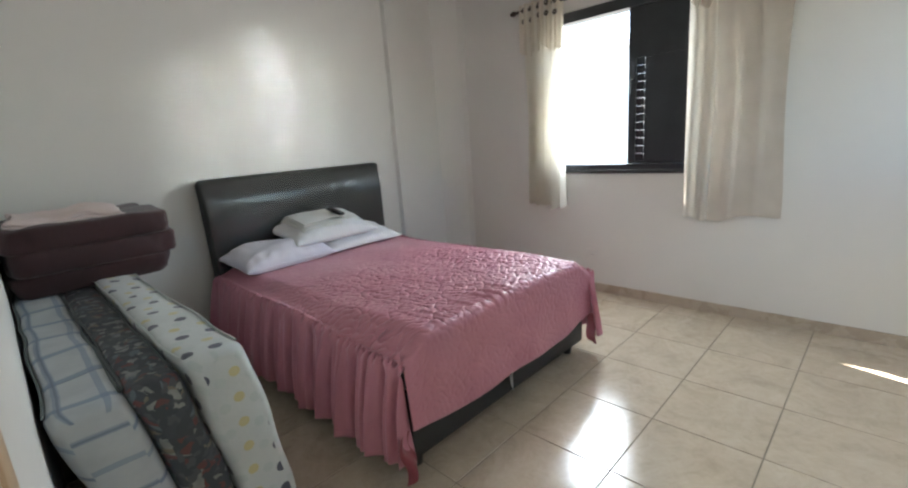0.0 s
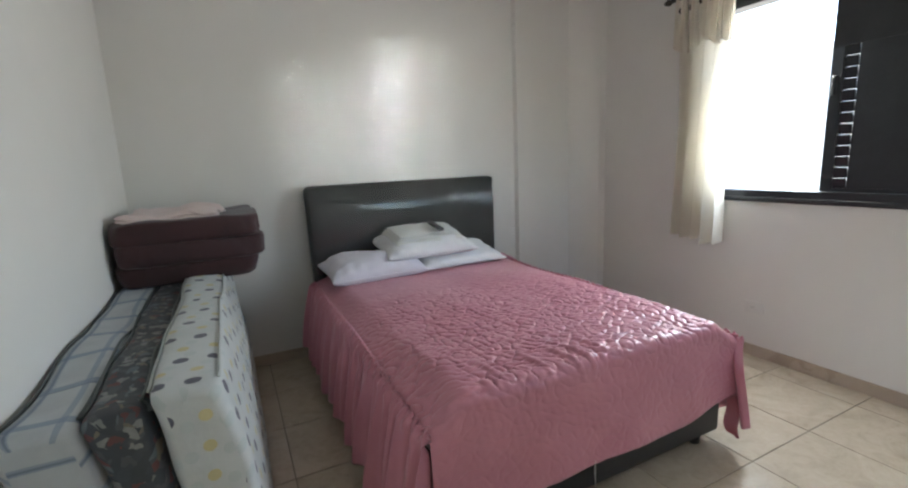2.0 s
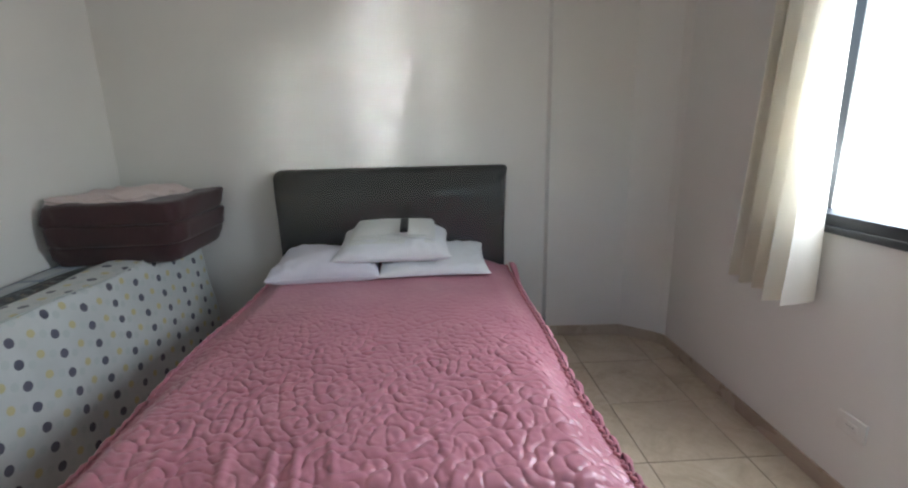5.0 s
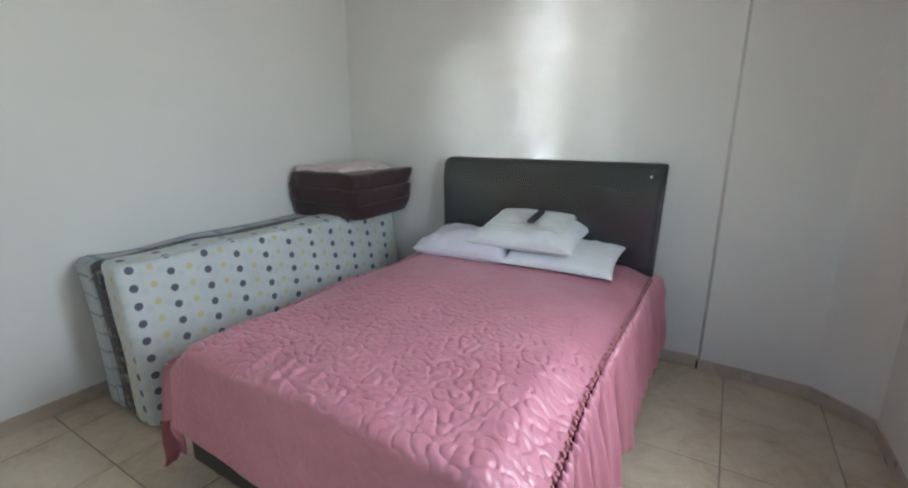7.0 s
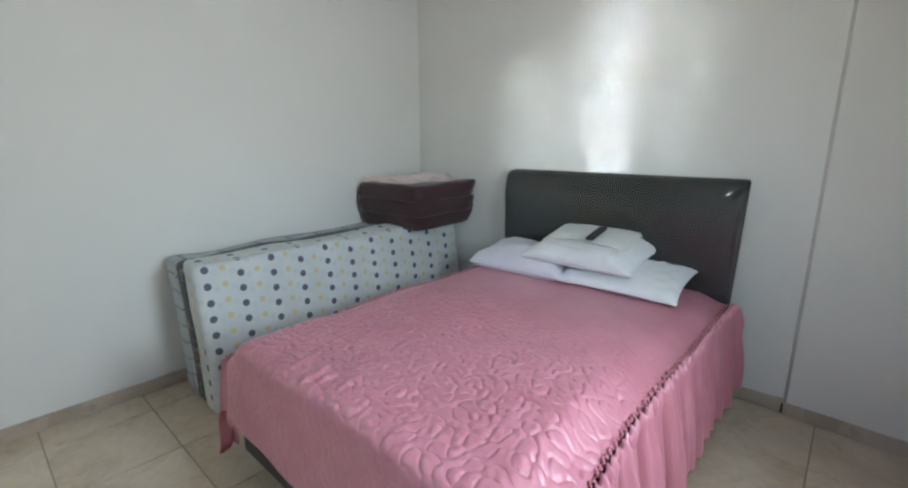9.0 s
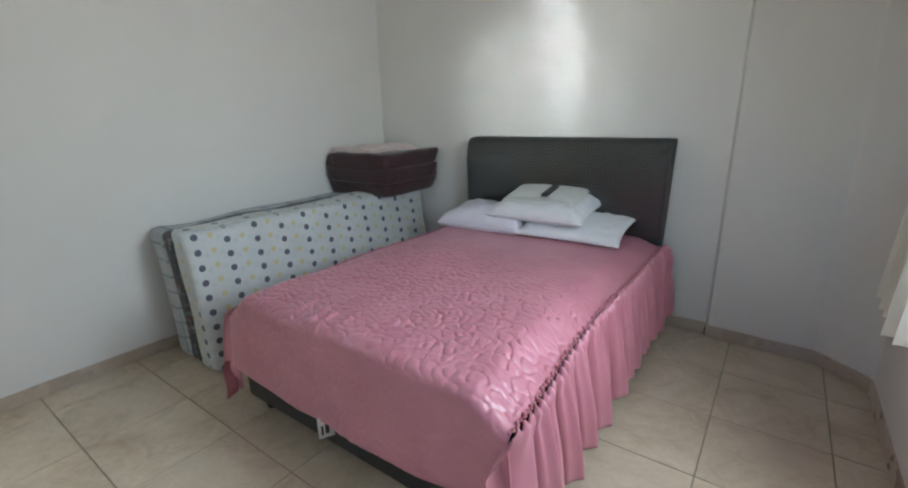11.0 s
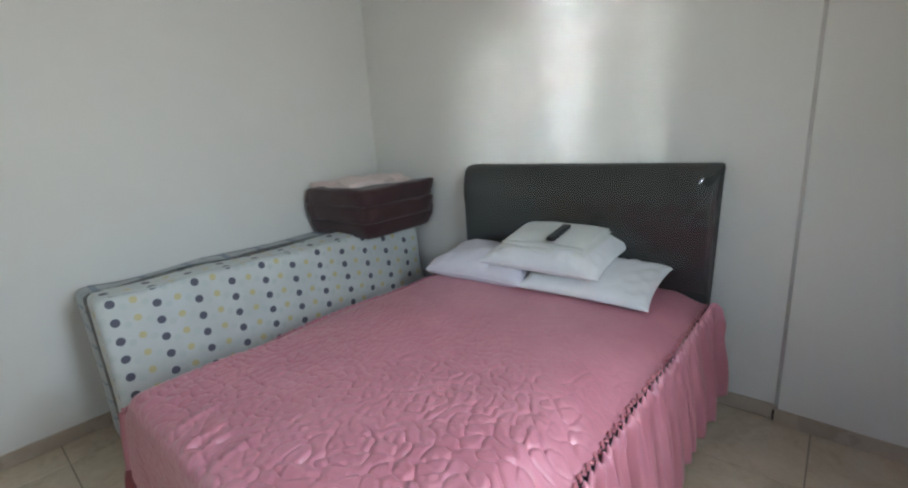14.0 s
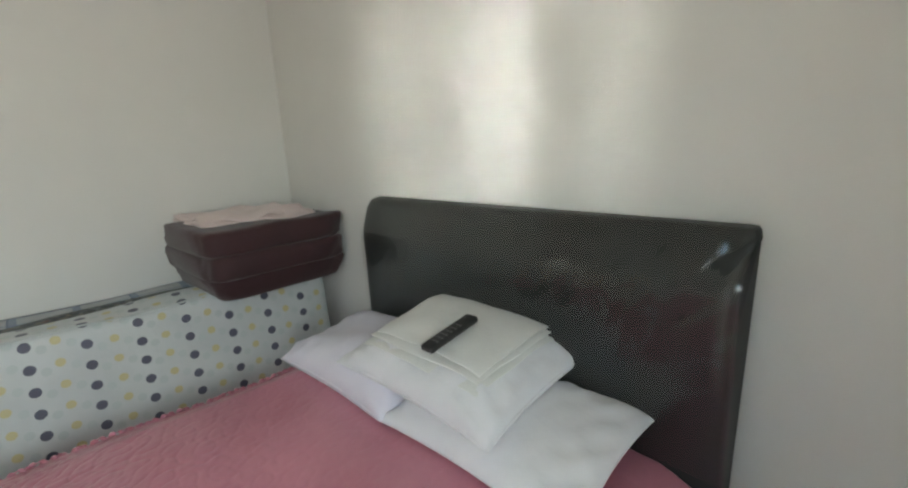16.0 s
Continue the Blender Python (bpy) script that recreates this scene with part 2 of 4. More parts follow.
PLASTIC_WHITE = surface("white_plastic", (0.68, 0.67, 0.63), (0.74, 0.73, 0.70), 8, 0.35)
PLASTIC_BLACK = surface("black_plastic", (0.012, 0.013, 0.013), (0.025, 0.026, 0.026), 20, 0.42)
RUBBER_GREY = surface("grey_rubber_keys", (0.07, 0.07, 0.07), (0.11, 0.11, 0.11), 20, 0.6)
CABLE = surface("grey_cable", (0.60, 0.57, 0.52), (0.68, 0.65, 0.60), 12, 0.5)
PAPER = surface("white_label_cloth", (0.70, 0.69, 0.66), (0.78, 0.77, 0.74), 20, 0.7)
INK = surface("dark_print", (0.03, 0.03, 0.035), (0.05, 0.05, 0.05), 20, 0.7)
RENDER = surface("outer_render", (0.66, 0.64, 0.60), (0.74, 0.72, 0.68), 2, 0.85)
GLASS = Nodes("window_glass").done((0.95, 0.97, 0.97), 0.02, None, Transmission_Weight=1.0, IOR=1.45)
GROUND = surface("paved_ground", (0.24, 0.23, 0.21), (0.31, 0.30, 0.28), 0.3, 0.9)
HOUSE_GLASS = surface("pale_house_glass", (0.42, 0.415, 0.40), (0.48, 0.475, 0.46), 3, 0.5)
STEEL = surface("dull_steel", (0.35, 0.34, 0.32), (0.45, 0.44, 0.42), 20, 0.35, Metallic=1.0)


# ---- mesh helpers ----
def finish(name, bm, material, smooth=True):
    me = bpy.data.meshes.new(name)
    bm.normal_update()
    bm.to_mesh(me)
    bm.free()
    me.materials.append(material)
    if smooth:
        me.polygons.foreach_set("use_smooth", [True] * len(me.polygons))
    return me


def part(name, bm, material, parent=None, label="", smooth=True):
    """Links a bmesh as one mesh object, under a thing or a part."""
    ob = new(name, finish(name, bm, material, smooth))
    ob.parent = parent
    return tagged(ob, label) if label else ob


def thing(name, label, category, m=None, group="", kind=""):
    ob = new(name)
    ob.empty_display_size = 0.1
    if m is not None:
        ob.matrix_world = m
    return tagged(ob, label, category, group, kind)


def box_bm(x0, x1, y0, y1, z0, z1, bevel=0.0, seg=2):
    bm = bmesh.new()
    bmesh.ops.create_cube(bm, size=1, matrix=Matrix.LocRotScale(((x0 + x1) / 2, (y0 + y1) / 2, (z0 + z1) / 2), None, (abs(x1 - x0), abs(y1 - y0), abs(z1 - z0))))
    if bevel:
        bmesh.ops.bevel(bm, geom=bm.edges[:], offset=bevel, segments=seg, affect="EDGES", profile=0.5)
    return bm


def cyl_bm(r, a, b, seg=20, r2=None, bevel=0.0):
    """A rod from a to b."""
    a, b = Vector(a), Vector(b)
    bm = bmesh.new()
    turn = (b - a).to_track_quat("Z", "Y").to_matrix().to_4x4()
    bmesh.ops.create_cone(bm, cap_ends=True, segments=seg, radius1=r, radius2=r if r2 is None else r2, depth=(b - a).length,
                          matrix=Matrix.Translation((a + b) / 2) @ turn)
    if bevel:
        bmesh.ops.bevel(bm, geom=[e for e in bm.edges if len(e.link_faces) == 2 and e.calc_face_angle() > 1], offset=bevel, segments=2, affect="EDGES")
    return bm


def grid_bm(pts, closed_u=False, closed_v=False, uv=None):
    """A surface through an (n, m, 3) array of places; uv of the same shape less one."""
    n, m = pts.shape[:2]
    bm = bmesh.new()
    vs = [bm.verts.new(p) for p in pts.reshape(-1, 3)]
    layer = bm.loops.layers.uv.new("UVMap") if uv is not None else None
    for i in range(n if closed_u else n - 1):
        for j in range(m if closed_v else m - 1):
            i2, j2 = (i + 1) % n, (j + 1) % m
            f = bm.faces.new((vs[i * m + j], vs[i2 * m + j], vs[i2 * m + j2], vs[i * m + j2]))
            if layer:
                for lp, (a, b) in zip(f.loops, ((i, j), (i + 1, j), (i + 1, j + 1), (i, j + 1))):
                    lp[layer].uv = uv[a, b]
    return bm


def tube_bm(path, r, seg=8, caps=True):
    """A tube of radius r (a number or one for each place) along a line of places."""
    path = np.asarray(path, float)
    n = len(path)
    r = np.broadcast_to(r, n)
    tang = np.gradient(path, axis=0)
    tang /= np.linalg.norm(tang, axis=1)[:, None] + 1e-9
    up = np.array([0.13, 0.21, 0.97]) if abs(tang[:, 2]).mean() < 0.8 else np.array([0.97, 0.2, 0.1])
    a = np.cross(tang, up)
    a /= np.linalg.norm(a, axis=1)[:, None]
    b = np.cross(tang, a)
    ang = np.linspace(0, 2 * np.pi, seg, endpoint=False)
    pts = path[:, None] + r[:, None, None] * (np.cos(ang)[None, :, None] * a[:, None] + np.sin(ang)[None, :, None] * b[:, None])
    bm = grid_bm(pts, closed_v=True)
    if caps:
        bm.verts.ensure_lookup_table()
        bm.faces.new(bm.verts[:seg])
        bm.faces.new(list(reversed(bm.verts[-seg:])))
    bmesh.ops.recalc_face_normals(bm, faces=bm.faces[:])
    return bm


def waves(seed, count, length, spread=0.45):
    """Random smooth field: directions, wave numbers and phases."""
    g = np.random.RandomState(seed)
    k = 2 * np.pi / (length * (1 + spread * (g.rand(count) - 0.5)))
    a = g.rand(count) * 2 * np.pi
    return k * np.cos(a), k * np.sin(a), g.rand(count) * 2 * np.pi


def field(w, x, y):
    kx, ky, ph = w
    out = np.zeros_like(x)
    for a, b, c in zip(kx, ky, ph):
        out += np.sin(a * x + b * y + c)
    return out / math.sqrt(len(kx) / 2)


def smooth_step(a, b, x):
    t = np.clip((x - a) / (b - a), 0, 1)
    return t * t * (3 - 2 * t)


# ---- setting ----
X_LEFT, X_WIN, Y_HEAD, Y_BACK, Z_TOP = -0.012, 3.412, 0.022, -4.1, 2.62
W_Y0, W_Y1, W_Z0, W_Z1 = -2.50, -1.14, 0.985, 2.215   # the window's opening
D_Y0, D_Y1, D_Z = -3.74, -2.965, 2.1                  # the doorway's opening


def setting(name, bm, material, label, category, smooth=False):
    return tagged(part(name, bm, material, None, label, smooth), category=category, kind="structure")


def join_boxes(boxes):
    bm = bmesh.new()
    for b in boxes:
        tmp = box_bm(*b)
        me = bpy.data.meshes.new("tmp")
        tmp.to_mesh(me)
        tmp.free()
        bm.from_mesh(me)
        bpy.data.meshes.remove(me)
    return bm


def prism_bm(outline, z0, z1):
    bm = bmesh.new()
    f = bm.faces.new([bm.verts.new((x, y, z0)) for x, y in outline])
    r = bmesh.ops.extrude_face_region(bm, geom=[f])
    bmesh.ops.translate(bm, vec=(0, 0, z1 - z0), verts=[v for v in r["geom"] if isinstance(v, bmesh.types.BMVert)])
    bmesh.ops.recalc_face_normals(bm, faces=bm.faces[:])
    return bm


# the head wall: plain stretch, then a shallow projecting pier that turns into the window wall with a splay
setting("wall_north", prism_bm([(X_LEFT - 0.15, Y_HEAD), (2.661, Y_HEAD), (2.678, -0.0142), (3.188, -0.036), (3.382, -0.196),
                                (3.414, -0.24), (3.56, -0.24), (3.56, 0.2), (X_LEFT - 0.15, 0.2)], -0.05, Z_TOP),
        WALL, "white painted plaster wall with a shallow pier and splayed corner", "wall")
T = 0.15
setting("wall_east", join_boxes([(X_WIN, X_WIN + T, Y_BACK, W_Y0, -0.05, Z_TOP), (X_WIN, X_WIN + T, W_Y1, -0.24, -0.05, Z_TOP),
                                 (X_WIN, X_WIN + T, W_Y0, W_Y1, -0.05, W_Z0), (X_WIN, X_WIN + T, W_Y0, W_Y1, W_Z1, Z_TOP)]),
        WALL, "white painted plaster wall pierced by a window", "wall")
setting("wall_west", join_boxes([(X_LEFT - T, X_LEFT, Y_BACK, D_Y0, -0.05, Z_TOP), (X_LEFT - T, X_LEFT, D_Y1, Y_HEAD, -0.05, Z_TOP),
                                 (X_LEFT - T, X_LEFT, D_Y0, D_Y1, D_Z, Z_TOP)]),
        WALL, "white painted plaster wall with a doorway", "wall")
S_X0, S_X1, S_Z0, S_Z1 = 2.55, 3.35, 1.1, 2.2         # an added opening behind the walker, never in view, for fill light
setting("wall_south", join_boxes([(X_LEFT - T, S_X0, Y_BACK - T, Y_BACK, -0.05, Z_TOP), (S_X1, X_WIN + T, Y_BACK - T, Y_BACK, -0.05, Z_TOP),
                                  (S_X0, S_X1, Y_BACK - T, Y_BACK, -0.05, S_Z0), (S_X0, S_X1, Y_BACK - T, Y_BACK, S_Z1, Z_TOP)]),
        WALL, "white painted plaster wall with an unseen added opening for fill light", "wall")
setting("ceiling", box_bm(X_LEFT - T, X_WIN + T, Y_BACK - 0.15, 0.2, Z_TOP, Z_TOP + 0.12), CEIL, "white painted plaster ceiling", "ceiling")
# the passage behind the doorway, closed by plain walls
P_Y0, P_Y1, P_Z0, P_Z1 = -3.95, -2.55, 2.05, 2.50         # an added opening, out of view, for the fill lamp
setting("wall_passage", join_boxes([(-1.32, -1.2, -4.2, P_Y0, -0.05, Z_TOP), (-1.32, -1.2, P_Y1, -2.2, -0.05, Z_TOP),
                                    (-1.32, -1.2, P_Y0, P_Y1, -0.05, P_Z0), (-1.32, -1.2, P_Y0, P_Y1, P_Z1, Z_TOP), (-1.2, X_LEFT - T, -2.3, -2.2, -0.05, Z_TOP), (-1.2, X_LEFT - T, -4.3, -4.2, -0.05, Z_TOP)]),
        WALL, "white painted plaster walls of the passage outside the door", "wall")
setting("ceiling_passage", box_bm(-1.32, X_LEFT - T, -4.3, -2.2, Z_TOP, Z_TOP + 0.12), CEIL, "white painted passage ceiling", "ceiling")
setting("floor_passage", box_bm(-1.32, X_LEFT - T - 0.002, -4.3, -2.2, -0.1, -0.002), SKIRTING, "glazed beige floor of the passage", "floor")
# ground a storey below, reaching to the horizon, and the pale house across the way
setting("ground", box_bm(-900, 900, -900, 900, -3.4, -3.2), GROUND, "grey sunlit paved ground below the window", "ground")
house = thing("house", "pale rendered neighbouring house seen through the window", "house", Matrix.Translation((30.0, 14.0, -3.2)))
part("wall", box_bm(0, 8, -7, 7, 0, 9.6), RENDER, house)
part("roof", box_bm(-0.4, 8.4, -7.4, 7.4, 9.6, 9.95), RENDER, house)
for yy, zz in ((-0.5, 6.2), (4.6, 6.2)):
    wd = part("window", box_bm(-0.06, -0.002, yy - 0.65, yy + 0.65, zz, zz + 1.7, 0.01), RENDER, house)
    part("pane", box_bm(-0.07, -0.061, yy - 0.5, yy + 0.5, zz + 0.15, zz + 0.85), HOUSE_GLASS, wd)
    part("pane", box_bm(-0.07, -0.061, yy - 0.5, yy + 0.5, zz + 1.4, zz + 1.52), HOUSE_GLASS, wd)

# skirting of floor tile along the walls
B, BH = 0.009, 0.072
for n, outline in (("north", [(X_LEFT, Y_HEAD), (2.668, Y_HEAD), (2.665, Y_HEAD - B), (X_LEFT, Y_HEAD - B)]),
                   ("pier", [(2.674, -0.0142), (3.188, -0.0362), (3.185, -0.036 - B), (2.666, -0.014 - B), (2.666, 0.013), (2.6725, 0.013)]),
                   ("splay", [(3.188, -0.0362), (3.382, -0.1962), (3.376, -0.203), (3.185, -0.036 - B)]),
                   ("east", [(X_WIN, -0.24), (3.382, -0.1962), (3.376, -0.203), (X_WIN - B, -0.25), (X_WIN - B, Y_BACK + B), (X_WIN, Y_BACK + B)]),
                   ("west", [(X_LEFT, Y_HEAD - B), (X_LEFT + B, Y_HEAD - B), (X_LEFT + B, D_Y1 + 0.07), (X_LEFT, D_Y1 + 0.07)]),
                   ("south", [(X_LEFT, Y_BACK), (X_WIN, Y_BACK), (X_WIN, Y_BACK + B), (X_LEFT, Y_BACK + B)])):
    setting("baseboard_" + n, prism_bm(outline, 0.0005, BH), SKIRTING, "beige glazed tile skirting strip along the wall", "baseboard")

# doorway lining and casing in pale wood
door_frame = tagged(new("door_1"), "pale varnished wooden door frame in an open doorway", "door frame", kind="structure")
for nm, b in (("jamb", (X_LEFT - T - 0.012, X_LEFT + 0.012, D_Y1 - 0.03, D_Y1, 0, D_Z)),
              ("jamb", (X_LEFT - T - 0.012, X_LEFT + 0.012, D_Y0, D_Y0 + 0.03, 0, D_Z)),
              ("head", (X_LEFT - T - 0.012, X_LEFT + 0.012, D_Y0 + 0.03, D_Y1 - 0.03, D_Z - 0.03, D_Z)),
              ("casing", (X_LEFT + 0.0005, X_LEFT + 0.014, D_Y1, D_Y1 + 0.055, 0, D_Z + 0.055)),
              ("casing", (X_LEFT + 0.0005, X_LEFT + 0.014, D_Y0 - 0.055, D_Y0, 0, D_Z + 0.055)),
              ("casing", (X_LEFT + 0.0005, X_LEFT + 0.014, D_Y0, D_Y1, D_Z, D_Z + 0.055))):
    part(nm, box_bm(*b, 0.003), WOOD, door_frame)

# window: dark frame, one open bay, one louvred sliding leaf, one glazed bay
win = tagged(new("window_1"), "dark metal window with a louvred sliding shutter and an open bay", "window", kind="structure")
fx0, fx1 = X_WIN - 0.012, X_WIN + 0.10
wf = part("window_frame", join_boxes([(fx0, fx1, W_Y0, W_Y1, W_Z0, W_Z0 + 0.07), (fx0, fx1, W_Y0, W_Y1, W_Z1 - 0.075, W_Z1),
                                      (fx0, fx1, W_Y0, W_Y0 + 0.045, W_Z0 + 0.07, W_Z1 - 0.075), (fx0, fx1, W_Y1 - 0.045, W_Y1, W_Z0 + 0.07, W_Z1 - 0.075)]), BLACK_FRAME, win, smooth=False)
part("window_rail", box_bm(fx0 - 0.012, fx0 - 0.0005, W_Y0 + 0.01, W_Y1 - 0.01, W_Z0 + 0.004, W_Z0 + 0.03, 0.003), BLACK_FRAME, win)
LY0, LY1, LZ0, LZ1 = -2.25, -1.815, W_Z0 + 0.072, W_Z1 - 0.077
lx0, lx1 = X_WIN + 0.012, X_WIN + 0.046
leaf = part("shutter_leaf", join_boxes([(lx0, lx1, LY1 - 0.052, LY1, LZ0, LZ1), (lx0, lx1, LY0, LY0 + 0.05, LZ0, LZ1),
                                        (lx0, lx1, LY0 + 0.05, LY1 - 0.052, LZ0, LZ0 + 0.02), (lx0, lx1, LY0 + 0.05, LY1 - 0.052, 1.80, LZ1),
                                        (lx0 + 0.002, lx1 - 0.002, LY0 + 0.05, LY1 - 0.118, LZ0 + 0.02, 1.80)]), BLACK_FRAME, win, "dark louvred sliding shutter", False)
slat0 = None
for i in range(13):
    z = LZ0 + 0.045 + i * 0.0565
    if slat0 is None:
        bm = box_bm(-0.004, 0.004, LY1 - 0.112, LY1 - 0.052, -0.0274, 0.0274, 0.0015, 1)
        slat0 = part("slat", bm, BLACK_FRAME, leaf, smooth=False)
        o = slat0
    else:
        o = new("slat", slat0.data)
        o.parent = leaf
    o.matrix_basis = Matrix.Translation((lx0 + 0.015, 0, z)) @ Matrix.Rotation(radians(-10), 4, "Y")
part("latch", box_bm(lx0 - 0.014, lx0 - 0.0005, LY1 - 0.034, LY1 - 0.014, 1.56, 1.66, 0.003), BLACK_FRAME, leaf)
# unseen panel behind the curtain, added to keep daylight off the cloth
part("shutter_leaf", join_boxes([(X_WIN + 0.05, X_WIN + 0.066, W_Y0 + 0.046, -2.405, LZ0, LZ1), (X_WIN + 0.046, X_WIN + 0.07, -2.43, -2.405, LZ0 + 0.001, LZ1 - 0.001)]),
     BLACK_FRAME, win, "dark plain panel added behind the curtain to block daylight", False)
pane = part("pane", box_bm(X_WIN + 0.07, X_WIN + 0.075, W_Y0 + 0.046, LY0 + 0.02, LZ0, LZ1), GLASS, win, "clear glass pane", False)
pane.visible_shadow = False

# frame of the added south opening, out of view
fill_win = tagged(new("fill_window"), "plain dark metal frame of an unseen added opening for fill light", "window", kind="structure")
part("window_frame", join_boxes([(S_X0, S_X1, Y_BACK - 0.1, Y_BACK + 0.01, S_Z0, S_Z0 + 0.05), (S_X0, S_X1, Y_BACK - 0.1, Y_BACK + 0.01, S_Z1 - 0.05, S_Z1),
                                 (S_X0, S_X0 + 0.05, Y_BACK - 0.1, Y_BACK + 0.01, S_Z0 + 0.05, S_Z1 - 0.05), (S_X1 - 0.05, S_X1, Y_BACK - 0.1, Y_BACK + 0.01, S_Z0 + 0.05, S_Z1 - 0.05)]), BLACK_FRAME, fill_win, smooth=False)

# glazed tiles of the floor on a grout bed
floor = setting("floor", box_bm(X_LEFT - T, X_WIN + T, Y_BACK - 0.15, 0.2, -0.12, -0.0035), GROUT, "glossy beige marbled ceramic tile floor", "floor")
PITCH, GAP = 0.4335, 0.0045
tile_meshes = {}
for i in range(-5, 4):
    for j in range(-4, 7):
        x0, x1 = 1.936 + i * PITCH, 1.936 + (i + 1) * PITCH
        y0, y1 = -2.588 + j * PITCH, -2.588 + (j + 1) * PITCH
        x0, x1, y0, y1 = max(x0, X_LEFT), min(x1, X_WIN), max(y0, Y_BACK), min(y1, Y_HEAD)
        if x1 - x0 < 0.02 or y1 - y0 < 0.02:
            continue
        key = (round(x1 - x0, 4), round(y1 - y0, 4))
        if key not in tile_meshes:
            w, d = key[0] - GAP, key[1] - GAP
            tile_meshes[key] = finish("tile", box_bm(-w / 2, w / 2, -d / 2, d / 2, -0.006, 0.0, 0.0012, 1), TILE, False)
        o = new("tile", tile_meshes[key])
        o.parent = floor
        o.matrix_basis = pose((x0 + x1) / 2, (y0 + y1) / 2, 0, random.uniform(-0.04, 0.04), random.uniform(-0.04, 0.04), 0)


# ---- bed ----
BX, BY0, BY1 = 1.668, -2.03, -0.125      # the bed's middle line, foot and head
bed = thing("bed", "double bed base with dark cloth cover under a rose bedspread", "bed", Matrix.Translation((BX, -1.07, 0)))
part("base", box_bm(-0.685, 0.685, -0.945, 0.935, 0.075, 0.325, 0.018, 3), BASE_CLOTH, bed, "dark grey cloth-covered box base")
part("mattress", box_bm(-0.655, 0.655, -0.90, 0.92, 0.326, 0.49, 0.06, 4), WHITE_COTTON, bed)
for sx in (-0.62, 0.62):
    for sy in (-0.87, 0.0, 0.87):
        part("foot", cyl_bm(0.026, (sx, sy, 0.0), (sx, sy, 0.078), 16, 0.032), PLASTIC_BLACK, bed)
# the maker's label stands out from the front of the base on its own stiff tape
tag = np.array([[(-0.050 - 0.040 * a, -0.946 - 0.048 * a, 0.232 - 0.095 * c - 0.010 * a) for c in np.linspace(0, 1, 8)] for a in np.linspace(0, 1, 4)])
lab = part("label", grid_bm(tag), PAPER, bed, "white cloth maker's label")
lab.modifiers.new("thick", "SOLIDIFY").thickness = 0.0012
for a0, a1, c0, c1 in ((0.30, 0.55, 0.25, 0.80), (0.66, 0.80, 0.40, 0.85)):
    bar = np.array([[(-0.050 - 0.040 * a + 0.0018, -0.946 - 0.048 * a - 0.0015, 0.232 - 0.095 * c - 0.010 * a) for c in (c0, c1)] for a in (a0, a1)])
    mark = part("print_bar", grid_bm(bar), INK, lab)
    mark.modifiers.new("thick", "SOLIDIFY").thickness = 0.0006


